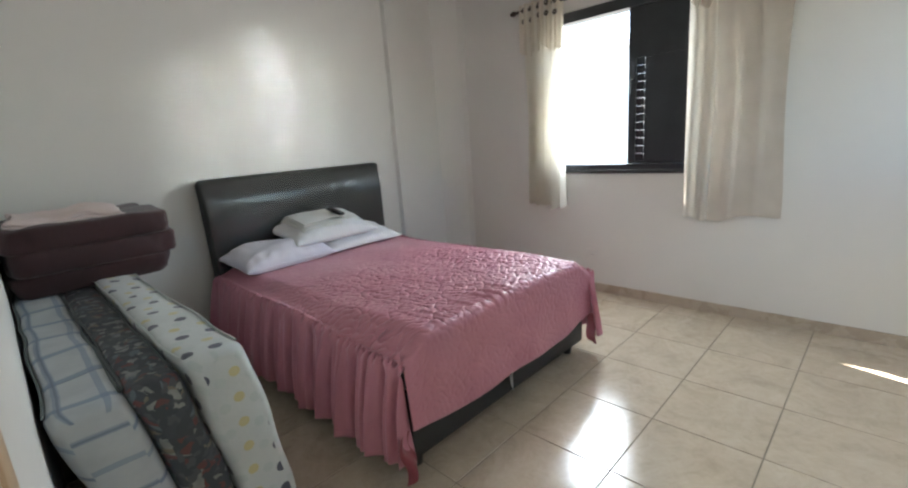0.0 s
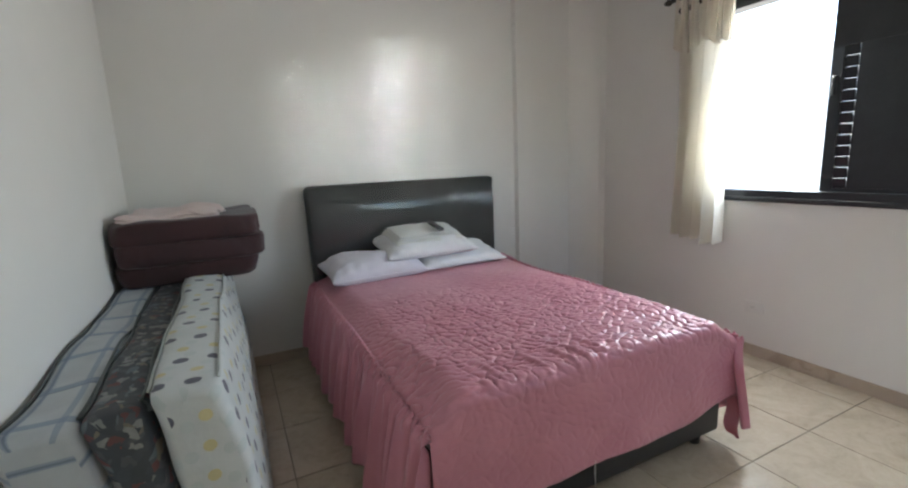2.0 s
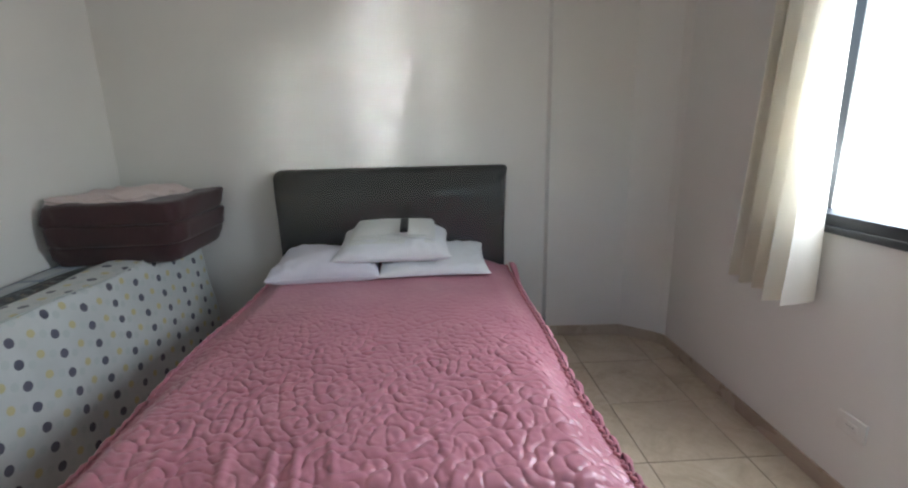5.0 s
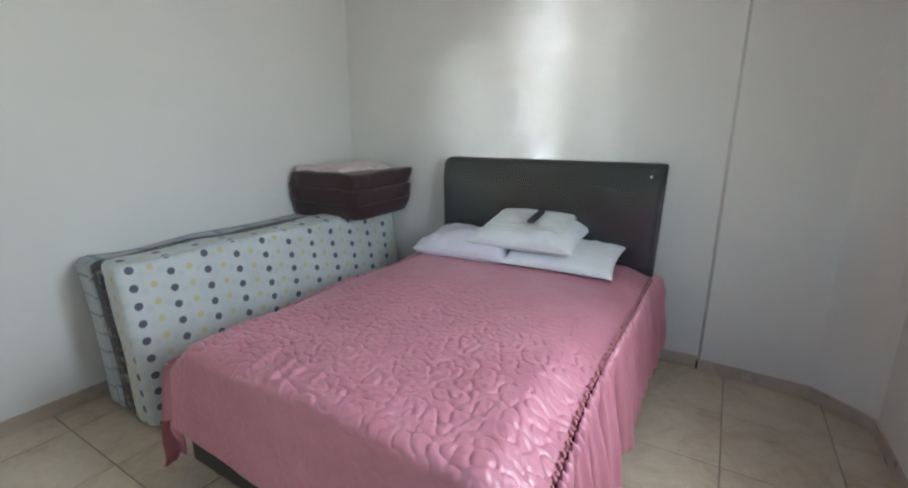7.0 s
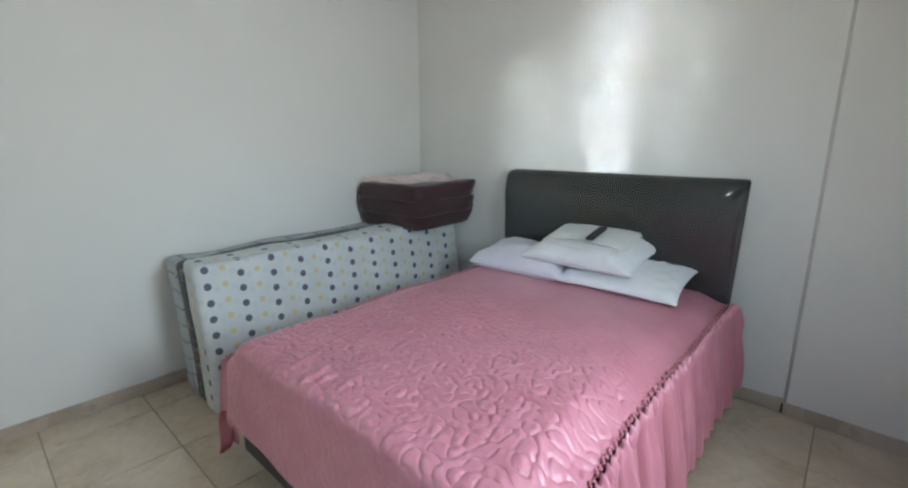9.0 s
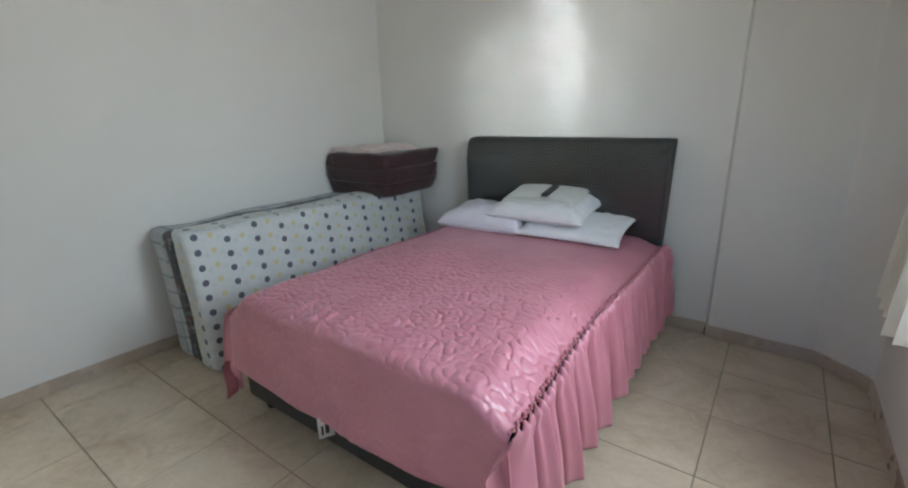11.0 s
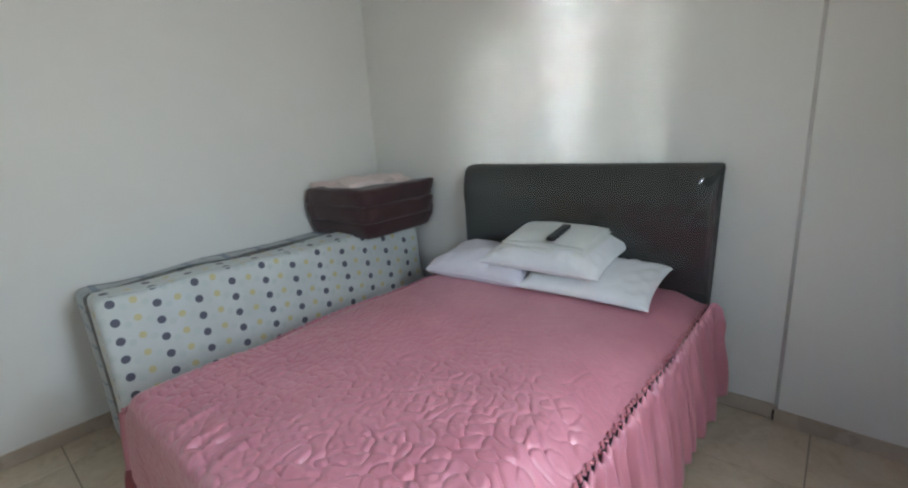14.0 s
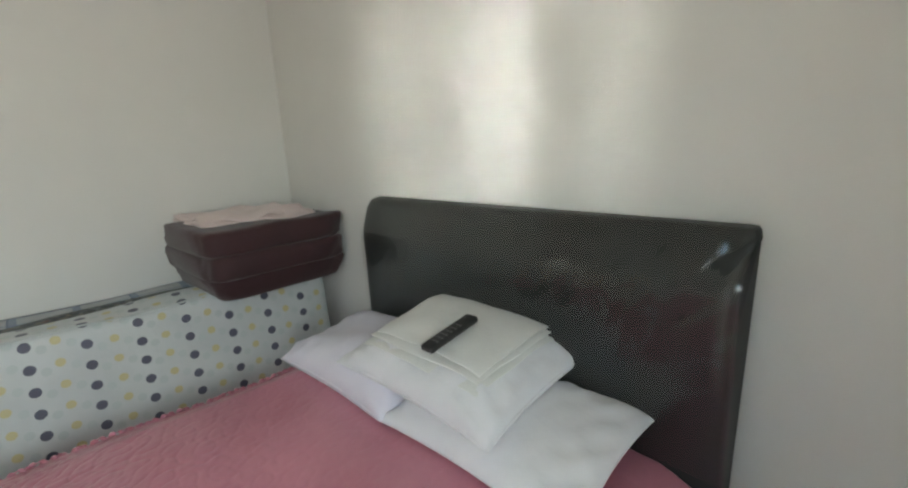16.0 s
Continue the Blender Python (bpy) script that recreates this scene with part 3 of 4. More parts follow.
def headboard():
    th = thing("headboard", "dark grey leatherette headboard still wrapped in clear film", "headboard", Matrix.Translation((1.675, Y_HEAD, 0)))
    w, r = 0.72, 0.045
    # front profile from the floor up, rolling back near the top, then down the rear
    prof = [(-0.142, 0.0), (-0.142, 0.5), (-0.145, 0.8), (-0.146, 1.0), (-0.142, 1.045), (-0.132, 1.075), (-0.112, 1.118), (-0.094, 1.158),
            (-0.084, 1.176), (-0.07, 1.187), (-0.052, 1.19), (-0.036, 1.184), (-0.028, 1.17), (-0.027, 1.1), (-0.03, 0.9), (-0.03, 0.0)]
    prof = np.array(prof)
    d = np.r_[0, np.cumsum(np.linalg.norm(np.diff(prof, axis=0), axis=1))]
    s = np.interp(np.linspace(0, d[-1], 70), d, np.arange(len(prof)))
    py, pz = np.interp(s, np.arange(len(prof)), prof[:, 0]), np.interp(s, np.arange(len(prof)), prof[:, 1])
    us = np.r_[-1, -0.995, -0.985, -0.965, -0.94, np.linspace(-0.9, 0.9, 60), 0.94, 0.965, 0.985, 0.995, 1]
    pts = np.zeros((len(us), 70, 3))
    mid = -0.085
    for i, u in enumerate(us):
        r = 0.045 if u < 0 else 0.018
        e = max(0.0, (abs(u) * w - (w - r)) / r)
        pinch = math.sqrt(max(0.0, 1 - e * e))
        y = mid + (py - mid) * (0.5 + 0.5 * pinch)
        z = np.where(pz > 1.19 - r, pz - (r * (1 - pinch)) * (pz - (1.19 - r)) / r, pz)
        pts[i] = np.c_[u * w * np.where(u > 0.5, 0.972 + 0.028 * smooth_step(1.10, 1.16, z), 0.984 + 0.016 * smooth_step(0.85, 1.19, z)), y, z]
    pts[:, :, 1] += 0.0007 * field(waves(4, 9, 0.22), pts[:, :, 0], pts[:, :, 2]) * (pts[:, :, 1] < -0.08)
    bm = grid_bm(pts)
    bm.verts.ensure_lookup_table()
    bm.faces.new(bm.verts[:70])
    bm.faces.new(list(reversed(bm.verts[-70:])))
    bmesh.ops.recalc_face_normals(bm, faces=bm.faces[:])
    part("panel", bm, LEATHER, th)
    # packing film over the face, smooth at one end and badly crumpled at the other
    xs = np.linspace(-0.70, 0.712, 200)
    zs = np.linspace(0.60, 1.186, 70)
    X, Z = np.meshgrid(xs, zs, indexing="ij")
    Y = np.interp(Z, [0.5, 0.8, 1.0, 1.045, 1.075, 1.118, 1.158, 1.176, 1.187], [-0.142, -0.145, -0.146, -0.142, -0.132, -0.112, -0.094, -0.084, -0.07])
    crumple = 0.16 + 0.70 * smooth_step(0.10, 0.6, X) + 1.1 * smooth_step(0.64, 0.70, X)
    crumple = crumple * (0.15 + 0.85 * smooth_step(0.84, 1.02, Z))
    w1, w2 = waves(5, 12, 0.19), waves(6, 14, 0.06)
    ridge = 0.5 - np.abs(field(w1, 1.6 * X - 0.9 * Z, 0.5 * X + 0.6 * Z)) * 0.5
    ripple = field(w2, 1.4 * X - Z, 0.5 * Z + 0.3 * X)
    Y = Y - 0.004 - crumple * (0.0110 * np.clip(ridge, -0.3, 1) + 0.0010 * ripple)
    film = part("packing_film", grid_bm(np.stack([X, Y, Z], -1)), FILM, th, "crumpled clear packing film")
    film.visible_shadow = False
    return th


headboard()


# ---- bedspread ----
QUILT = waves(11, 30, 0.075, 0.35)
QUILT_FINE = waves(12, 24, 0.034, 0.5)
HALF = 0.706


def quilt_height(x, y):
    """Meandering stitched channels between soft puffs."""
    f = field(QUILT, x, y)
    slack = 0.15 + 0.85 * smooth_step(0.6, 1.4, y)
    return slack * (0.0104 * (np.clip(np.abs(f) / 0.55, 0, 1) ** 0.6 - 0.5) + 0.0012 * field(QUILT_FINE, x, y))


def edge_drop(y):
    """Height of the side seam, lower at the foot."""
    return 0.545 - 0.045 * smooth_step(-1.3, -2.03, y) - 0.006 * np.sin(7 * y)


def foot_flare(y):
    """How far the window-side edge swings outwards towards the foot."""
    return 0.032 * smooth_step(-1.45, -2.03, y)


def top_panel():
    nu, nv = 300, 480
    us = np.linspace(-1, 1, nu)
    ln_top, fall, rad = BY1 - BY0, 0.40, 0.038
    ss = np.linspace(0, ln_top + fall, nv)
    u, s = np.meshgrid(us, ss, indexing="ij")
    x = BX + u * HALF + foot_flare(BY1 - np.minimum(s, ln_top)) * smooth_step(0.5, 1.0, u)
    hem = 0.205 + 0.045 * smooth_step(0.2, 1.0, u) + 0.012 * np.sin(5.2 * u + 1) + 0.03 * smooth_step(-0.55, -1, u)
    # the line over the foot edge: flat, a rounded bend, then hanging
    bend = rad * math.pi / 2
    flat = ln_top - rad
    ang = np.clip((s - flat) / rad, 0, math.pi / 2)
    y = BY1 - np.minimum(s, flat) - rad * np.sin(ang)
    z_rel = -rad * (1 - np.cos(ang))
    hang = np.clip(s - flat - bend, 0, None) / (ln_top + fall - flat - bend)
    crown = 0.588 + 0.010 * np.cos(u * 1.3) + 0.005 * field(waves(3, 8, 0.7), x, y)
    side = smooth_step(0.80, 1.0, np.abs(u))
    seam = edge_drop(y)
    z_top = crown * (1 - side) + seam * side
    z = z_top + z_rel
    z = z - hang * (z - hem)
    x = x + 0.022 * hang * smooth_step(0.75, 1.0, u)
    y = y - hang * (0.018 + 0.014 * np.sin(4 * u + 0.6)) - 0.004 * np.sin(13 * u) * hang
    q = quilt_height(u * HALF, s)
    fade = np.where(np.abs(u) > 0.985, 0.2, 1.0)
    on_top = np.cos(ang)
    z = z + q * fade * on_top
    y = y - 0.28 * q * fade * np.sin(ang)
    # pulled creases over the foot edge
    for cx, cs, wd, amp in ((1.40, 1.80, 0.012, 0.011), (1.52, 1.83, 0.010, 0.014), (1.58, 1.84, 0.009, 0.013), (1.66, 1.80, 0.012, 0.009), (1.23, 1.78, 0.013, 0.008), (1.95, 1.84, 0.014, 0.007)):
        line = np.exp(-((x - cx - 0.22 * (s - cs)) / wd) ** 2) * np.exp(-((s - cs) / 0.075) ** 2)
        z = z + amp * line * on_top
        y = y - amp * line * np.sin(ang)
    pts = np.stack([x, y, z], -1)
    return grid_bm(pts)


def fold_line(seed, n, mean):
    """A smooth irregular phase along the gathered edge."""
    g = np.random.RandomState(seed)
    steps = np.clip(1 + 0.55 * g.randn(n), 0.35, 2.0)
    steps = np.convolve(steps, np.ones(9) / 9, "same")
    return np.cumsum(steps) / n * mean


def skirt_panel(sign, seed):
    """One gathered side frill, from the seam to the floor."""
    n, m = 1000, 30
    ys = np.linspace(BY1 - 0.01, BY0 - 0.012, n)
    ph = fold_line(seed, n, 2 * np.pi * 21)
    ph2 = fold_line(seed + 5, n, 2 * np.pi * 49)
    v = np.linspace(0, 1, m)[None, :]
    yy = np.repeat(ys[:, None], m, 1)
    head = smooth_step(-0.5, -0.14, yy) * (sign > 0)
    sway = 0.65 + 0.45 * np.abs(np.sin(ph * 0.23 + seed))[:, None]
    # rolled folds with full crests and narrow valleys, slanting a little as they fall
    roll = ph[:, None] + 0.9 * v * np.sin(ph * 0.17 + seed)[:, None]
    main = 0.72 * np.sin(roll) + 0.28 * np.sin(2 * roll + 1.1) + 0.35 * np.sin(0.53 * roll + 2)
    fine = np.sin(ph2)[:, None]
    grow = np.minimum(1, v * 7) * (0.30 + 0.70 * v ** 0.7)
    out = 0.020 + 0.045 * np.sin(v * 1.6) + 0.012 * head * np.sin(v * 3.1)
    out = out + grow * (0.064 if sign > 0 else 0.078) * main * sway + (0.006 + 0.005 * head) * fine * np.exp(-v * 3.0) * np.minimum(1, v * 10)
    out = out + 0.024 * head * np.exp(-((v - 0.14) / 0.13) ** 2)
    # the frill springs out and up a little at the top where it is gathered
    out = out + 0.014 * np.exp(-((v - 0.06) / 0.05) ** 2)
    lean = 0.006 * grow * np.cos(roll) * sway
    hem = 0.110 + 0.014 * np.sin(ph * 0.19 + 2)[:, None] + 0.017 * main
    z = edge_drop(yy) + (0.014 + 0.022 * head) * np.exp(-((v - 0.05) / 0.05) ** 2) + 0.012 * fine * np.exp(-v * 14) - v * (edge_drop(yy) - hem)
    if sign < 0:
        out = out - 0.020 * np.exp(-v * 20)
    x = BX + sign * (HALF - 0.006 + out) + (foot_flare(yy) if sign > 0 else 0)
    tail = smooth_step(BY0 + 0.10, BY0 - 0.012, yy)
    if sign > 0:
        # the end of this frill turns round the corner of the foot
        x = x + tail * (BX + HALF - 0.022 - x) * np.minimum(1, 3 * v) * (1 - 0.45 * v)
        pts = np.stack([x, yy + lean * (1 - tail) - tail * np.minimum(1, 3 * v) * (0.040 + 0.035 * v), z], -1)
    else:
        pts = np.stack([x + 0.02 * tail * v, yy + lean * (1 - tail) - 0.02 * tail * v, z], -1)
    if sign < 0:
        pts = pts[:, ::-1]
    return grid_bm(pts)


def spread():
    th = thing("bedspread", "rose pink quilted satin bedspread with gathered side frills on the bed", "bedspread")
    top = part("quilted_panel", top_panel(), PINK, th)
    mod = top.modifiers.new("thick", "SOLIDIFY")
    mod.thickness, mod.offset = 0.006, -1
    for sign, seed in ((1, 21), (-1, 34)):
        fr = part("frill", skirt_panel(sign, seed), PINK, th, "gathered plain satin frill")
        mod = fr.modifiers.new("thick", "SOLIDIFY")
        mod.thickness, mod.offset = 0.0025, 0
        # ruched cord along the seam
        n = 900
        ys = np.linspace(BY1 - 0.02, BY0 - 0.005, n)
        ph = np.linspace(0, 2 * np.pi * 82, n)
        line = np.c_[BX + sign * (HALF + 0.004 + 0.005 * np.sin(ph)) + (foot_flare(ys) if sign > 0 else 0), ys, edge_drop(ys) + 0.007 + 0.004 * np.cos(ph * 0.5 + 1) + 0.003 * np.sin(ph * 0.13)]
        part("ruched_seam", tube_bm(line, 0.0042 + 0.0026 * np.sin(ph + 1.3), 6), PINK_CORD if sign > 0 else PINK, th, "ruched seam cord")
        # turned lining that shows at the foot corner
        a = np.linspace(0, 1, 10)
        b = np.linspace(0, 1, 12)
        A, C = np.meshgrid(a, b, indexing="ij")
        px = BX + sign * (HALF + 0.01 + 0.06 * A + 0.015 * np.sin(6 * C))
        py = BY0 - 0.012 - 0.035 * C + 0.02 * np.sin(5 * A + 2 * C)
        pz = 0.25 - C * (0.15 + 0.05 * A)
        part("corner_tail", grid_bm(np.stack([px - (0.045 if sign > 0 else 0.0), py, pz], -1)), PINK_DEEP, th, "dark red lining at the corner")
    return th


spread()


# ---- pillows and what lies on them ----
def pillow_bm(w, d, h, seed, pinch=0.07, flat=0.5, full=0.5):
    nu, nv = 46, 34
    u, v = np.meshgrid(np.sin(np.linspace(-1, 1, nu) * np.pi / 2), np.sin(np.linspace(-1, 1, nv) * np.pi / 2), indexing="ij")
    x = w / 2 * u * (1 - pinch * (1 - v * v))
    y = d / 2 * v * (1 - pinch * 1.3 * (1 - u * u))
    puff = ((1 - np.abs(u) ** 3.2) * (1 - np.abs(v) ** 3.0)).clip(0) ** full
    g = field(waves(seed, 10, 0.30), x, y)
    wr = field(waves(seed + 1, 10, 0.07), x, y)
    rim = (1 - puff) * puff * 4
    top = h * flat * 2 * puff * 0.62 * (1 + 0.07 * g) + 0.0035 * wr * rim
    bot = -h * 0.38 * puff ** 0.7 * np.ones_like(u)
    bm = bmesh.new()
    up = [[bm.verts.new((x[i, j], y[i, j], top[i, j])) for j in range(nv)] for i in range(nu)]
    lo = [[up[i][j] if i in (0, nu - 1) or j in (0, nv - 1) else bm.verts.new((x[i, j], y[i, j], bot[i, j])) for j in range(nv)] for i in range(nu)]
    for i in range(nu - 1):
        for j in range(nv - 1):
            bm.faces.new((up[i][j], up[i + 1][j], up[i + 1][j + 1], up[i][j + 1]))
            bm.faces.new((lo[i][j], lo[i][j + 1], lo[i + 1][j + 1], lo[i + 1][j]))
    return bm


def pillow(label, m, material, w, d, h, seed, flat=0.5):
    th = thing("pillow", label, "pillow", m, "pillows on the bed")
    case = part("pillowcase", pillow_bm(w, d, h, seed, flat=flat), material, th)
    # stitched edge along the rim
    k = np.linspace(-1, 1, 40)
    rim = [np.c_[w / 2 * k, np.full(40, -d / 2) * (1 - 0.091 * (1 - k * k)), np.zeros(40)], np.c_[np.full(40, w / 2) * (1 - 0.07 * (1 - k * k)), d / 2 * k, np.zeros(40)]]
    for line in rim:
        part("hem", tube_bm(line, 0.003, 6), material, case)
    return th


pillow("pale lilac cotton pillow lying against the headboard", pose(1.305, -0.315, 0.648, 5, 0, 2), LILAC, 0.62, 0.43, 0.165, 41)
pillow("flat white cotton pillow sloping up against the headboard", pose(1.915, -0.305, 0.664, 12, 0, 1), WHITE_COTTON, 0.635, 0.41, 0.09, 52)
pillow("plump white cotton pillow laid across two others", pose(1.690, -0.270, 0.755, 9, 0, 0), WHITE_COTTON, 0.655, 0.46, 0.135, 63)


def folded_sheet():
    th = thing("folded_sheet", "folded cream cotton sheet lying on the top pillow", "sheet")
    c = [np.array(p) for p in ((1.445, -0.445), (1.93, -0.44), (1.945, -0.075), (1.435, -0.06))]
    g = np.random.RandomState(8)
    for k in range(3):
        n = 26
        a, b = np.meshgrid(np.linspace(0, 1, n), np.linspace(0, 1, n), indexing="ij")
        inset = 0.030 * k + 0.008 * g.rand()
        a2, b2 = inset + a * (1 - 1.6 * inset), inset * 1.5 + b * (1 - 2 * inset)
        p = (c[0] * ((1 - a2) * (1 - b2))[..., None] + c[1] * (a2 * (1 - b2))[..., None] + c[2] * (a2 * b2)[..., None] + c[3] * ((1 - a2) * b2)[..., None])
        yl = (p[..., 1] + 0.270) / math.cos(radians(9))
        v2 = np.clip(yl / 0.23, -0.97, 0.97)
        u2 = np.clip((p[..., 0] - 1.690) / 0.3275 / (1 - 0.07 * (1 - v2 * v2)), -0.97, 0.97)
        v2 = np.clip(v2 / (1 - 0.091 * (1 - u2 * u2)), -0.975, 0.975)
        puff = ((1 - np.abs(u2) ** 3.2) * (1 - np.abs(v2) ** 3.0)) ** 0.5
        dome = 0.755 + yl * math.sin(radians(9)) + 0.135 * 0.62 * puff + 0.006
        curl = 0.004 * smooth_step(0.1, 0.0, b) * (1 + np.sin(7 * a + 2 * k)) + 0.02 * smooth_step(0.82, 1.0, b) * np.abs(np.sin(3 * a + 0.5 * k))
        z = dome + 0.0120 * k + 0.002 * field(waves(70 + k, 8, 0.16), p[..., 0], p[..., 1]) + curl
        o = part("layer", grid_bm(np.stack([p[..., 0], p[..., 1], z], -1)), CREAM_SHEET, th)
        mod = o.modifiers.new("thick", "SOLIDIFY")
        mod.thickness, mod.offset = 0.0045, 0
        mod = o.modifiers.new("soft", "BEVEL")
        mod.width, mod.segments = 0.002, 2
    return th


folded_sheet()


def remote():
    th = thing("remote_control", "slim black plastic remote control lying on the folded sheet", "remote control", pose(1.758, -0.352, 0.8800, 10, 0, 1))
    body = part("body", box_bm(-0.0225, 0.0225, -0.095, 0.095, -0.010, 0.010, 0.008, 3), PLASTIC_BLACK, th)
    for i in range(6):
        for j in range(3):
            part("key", cyl_bm(0.0042, (-0.012 + 0.012 * j, -0.06 + 0.018 * i, 0.0095), (-0.012 + 0.012 * j, -0.06 + 0.018 * i, 0.0118), 10), RUBBER_GREY, body)
    part("power_key", cyl_bm(0.005, (-0.010, 0.072, 0.0095), (-0.010, 0.072, 0.012), 12), RUBBER_GREY, body)
    return th


remote()


# ---- mattresses stood on edge along the wall ----
def slab_outline(h, t, r, n=10):
    """Rounded upright cross-section, (x, z), starting at the middle of the foot edge."""
    pts = []
    for cx, cz, a0 in ((t / 2 - r, r, -90), (t / 2 - r, h - r, 0), (-t / 2 + r, h - r, 90), (-t / 2 + r, r, 180)):
        for k in range(n + 1):
            a = radians(a0 + 90 * k / n)
            pts.append((cx + r * math.cos(a), cz + r * math.sin(a)))
    pts = np.array(pts + [pts[0]])
    d = np.r_[0, np.cumsum(np.linalg.norm(np.diff(pts, axis=0), axis=1))]
    s = np.linspace(0, d[-1], 110)
    return np.c_[np.interp(s, d, pts[:, 0]), np.interp(s, d, pts[:, 1])], s


def standing_mattress(label, material, piping, m, length, h, t, seed, lean, v_shift=0.0):
    th = thing("mattress", label, "mattress", m, "mattresses stood on edge along the wall")
    r = 0.028
    prof, s = slab_outline(h, t, r)
    ends = [0, 0.004, 0.014, 0.030, 0.055]
    ls = np.r_[ends, np.linspace(0.09, length - 0.09, 90), length - np.array(ends[::-1])]
    pts = np.zeros((len(ls), 110, 3))
    uv = np.zeros((len(ls), 110, 2))
    mid = np.array([0, h / 2])
    for i, q in enumerate(ls):
        e = min(q, length - q)
        k = 1 - r * (1 - math.sqrt(max(0.0, 1 - (1 - min(1, e / 0.055)) ** 2))) / (t / 2)
        kz = 1 - r * (1 - math.sqrt(max(0.0, 1 - (1 - min(1, e / 0.055)) ** 2))) / (h / 2)
        x, z = prof[:, 0] * k, mid[1] + (prof[:, 1] - mid[1]) * kz
        pts[i] = np.c_[x, np.full(110, q), z]
        uv[i] = np.c_[np.full(110, q), s + v_shift]
    g = field(waves(seed, 12, 0.34), pts[:, :, 1] + pts[:, :, 0], pts[:, :, 2])
    pts[:, :, 0] += 0.0035 * g * np.sign(pts[:, :, 0])
    pts[:, :, 2] += 0.005 * field(waves(seed + 1, 8, 0.5), pts[:, :, 1], pts[:, :, 0]) * smooth_step(h * 0.6, h, pts[:, :, 2])
    # the slab leans: each height is shifted towards the wall, with a slight belly
    rel = pts[:, :, 2] / h
    pts[:, :, 0] += -lean * rel + 0.02 * np.sin(rel * np.pi)
    bm = grid_bm(pts, uv=uv)
    bm.verts.ensure_lookup_table()
    bm.faces.new(bm.verts[:109])
    bm.faces.new(list(reversed(bm.verts[-110:-1])))
    layer = bm.loops.layers.uv.verify()
    for f in bm.faces[-2:]:
        for lp in f.loops:
            lp[layer].uv = (lp.vert.co.x + 0.02, lp.vert.co.z + 0.02)
    bmesh.ops.remove_doubles(bm, verts=bm.verts[:], dist=0.0004)
    bmesh.ops.recalc_face_normals(bm, faces=bm.faces[:])
    body = part("ticking", bm, material, th)
    # piping along the two long top edges and round the ends
    for sgn in (1, -1):
        j = int(np.argmin(np.abs(prof[:, 0] - sgn * (t / 2 - 0.010)) + np.abs(prof[:, 1] - (h - 0.010))))
        path = pts[4:-4, j] + np.array([sgn * 0.003, 0, 0.003])
        part("piping", tube_bm(path, 0.0042, 8), piping, body)
    return th


standing_mattress("thin mattress in pale plaid ticking stood on edge against the wall", PLAID, PIPING_DARK,
                  pose(0.178, -1.955, 0.0), 1.90, 0.765, 0.160, 81, 0.10)
standing_mattress("dark printed mattress stood on edge between two pale ones", PRINT, PIPING_DARK,
                  pose(0.318, -1.955, 0.0), 1.90, 0.772, 0.128, 83, 0.10)
standing_mattress("white foam mattress with grey and yellow dots stood on edge", DOTS, PIPING_PALE,
                  pose(0.462, -1.962, 0.0), 1.90, 0.790, 0.168, 85, 0.095, 0.005)


# ---- folded floor mattress on top, with a towel ----
def cushion_bm(w, d, h, seed, taper=1.0):
    """A soft block: a rounded outline swept through a bulging edge, closed by gently domed faces."""
    a = np.linspace(0, 2 * np.pi, 160, endpoint=False)
    cx, cy = np.sign(np.cos(a)) * np.abs(np.cos(a)) ** 0.22, np.sign(np.sin(a)) * np.abs(np.sin(a)) ** 0.22
    rings = [(f, 0.0) for f in (0.05, 0.35, 0.65, 0.85)]
    rings += [(0.955, 0.01), (0.98, 0.06), (0.993, 0.16), (1.0, 0.35), (1.004, 0.6), (1.0, 0.84), (0.987, 0.94), (0.96, 0.99)]
    rings += [(f, 1.0) for f in (0.86, 0.66, 0.35, 0.05)]
    pts = np.zeros((len(rings), 160, 3))
    for i, (f, zf) in enumerate(rings):
        k = f * (taper + (1 - taper) * zf)
        pts[i] = np.c_[w / 2 * cx * k, d / 2 * cy * k, np.full(160, h * zf)]
    x, y, z = pts[..., 0].copy(), pts[..., 1].copy(), pts[..., 2].copy()
    g = field(waves(seed, 10, 0.28), x + z, y - z)
    fine = field(waves(seed + 9, 12, 0.07), x + 2 * z, y + 2 * z)
    edge = np.clip(np.hypot(x / w, y / d) * 2.2 - 0.4, 0, 1)
    pts[..., 0] += (0.006 * g + 0.0018 * fine) * cx * edge
    pts[..., 1] += (0.006 * g + 0.0018 * fine) * cy * edge
    pts[..., 2] += 0.004 * g * (z > 0.3 * h) - 0.002
    bm = grid_bm(pts, closed_v=True)
    bm.verts.ensure_lookup_table()
    bm.faces.new(bm.verts[:160])
    bm.faces.new(list(reversed(bm.verts[-160:])))
    bmesh.ops.recalc_face_normals(bm, faces=bm.faces[:])
    return bm


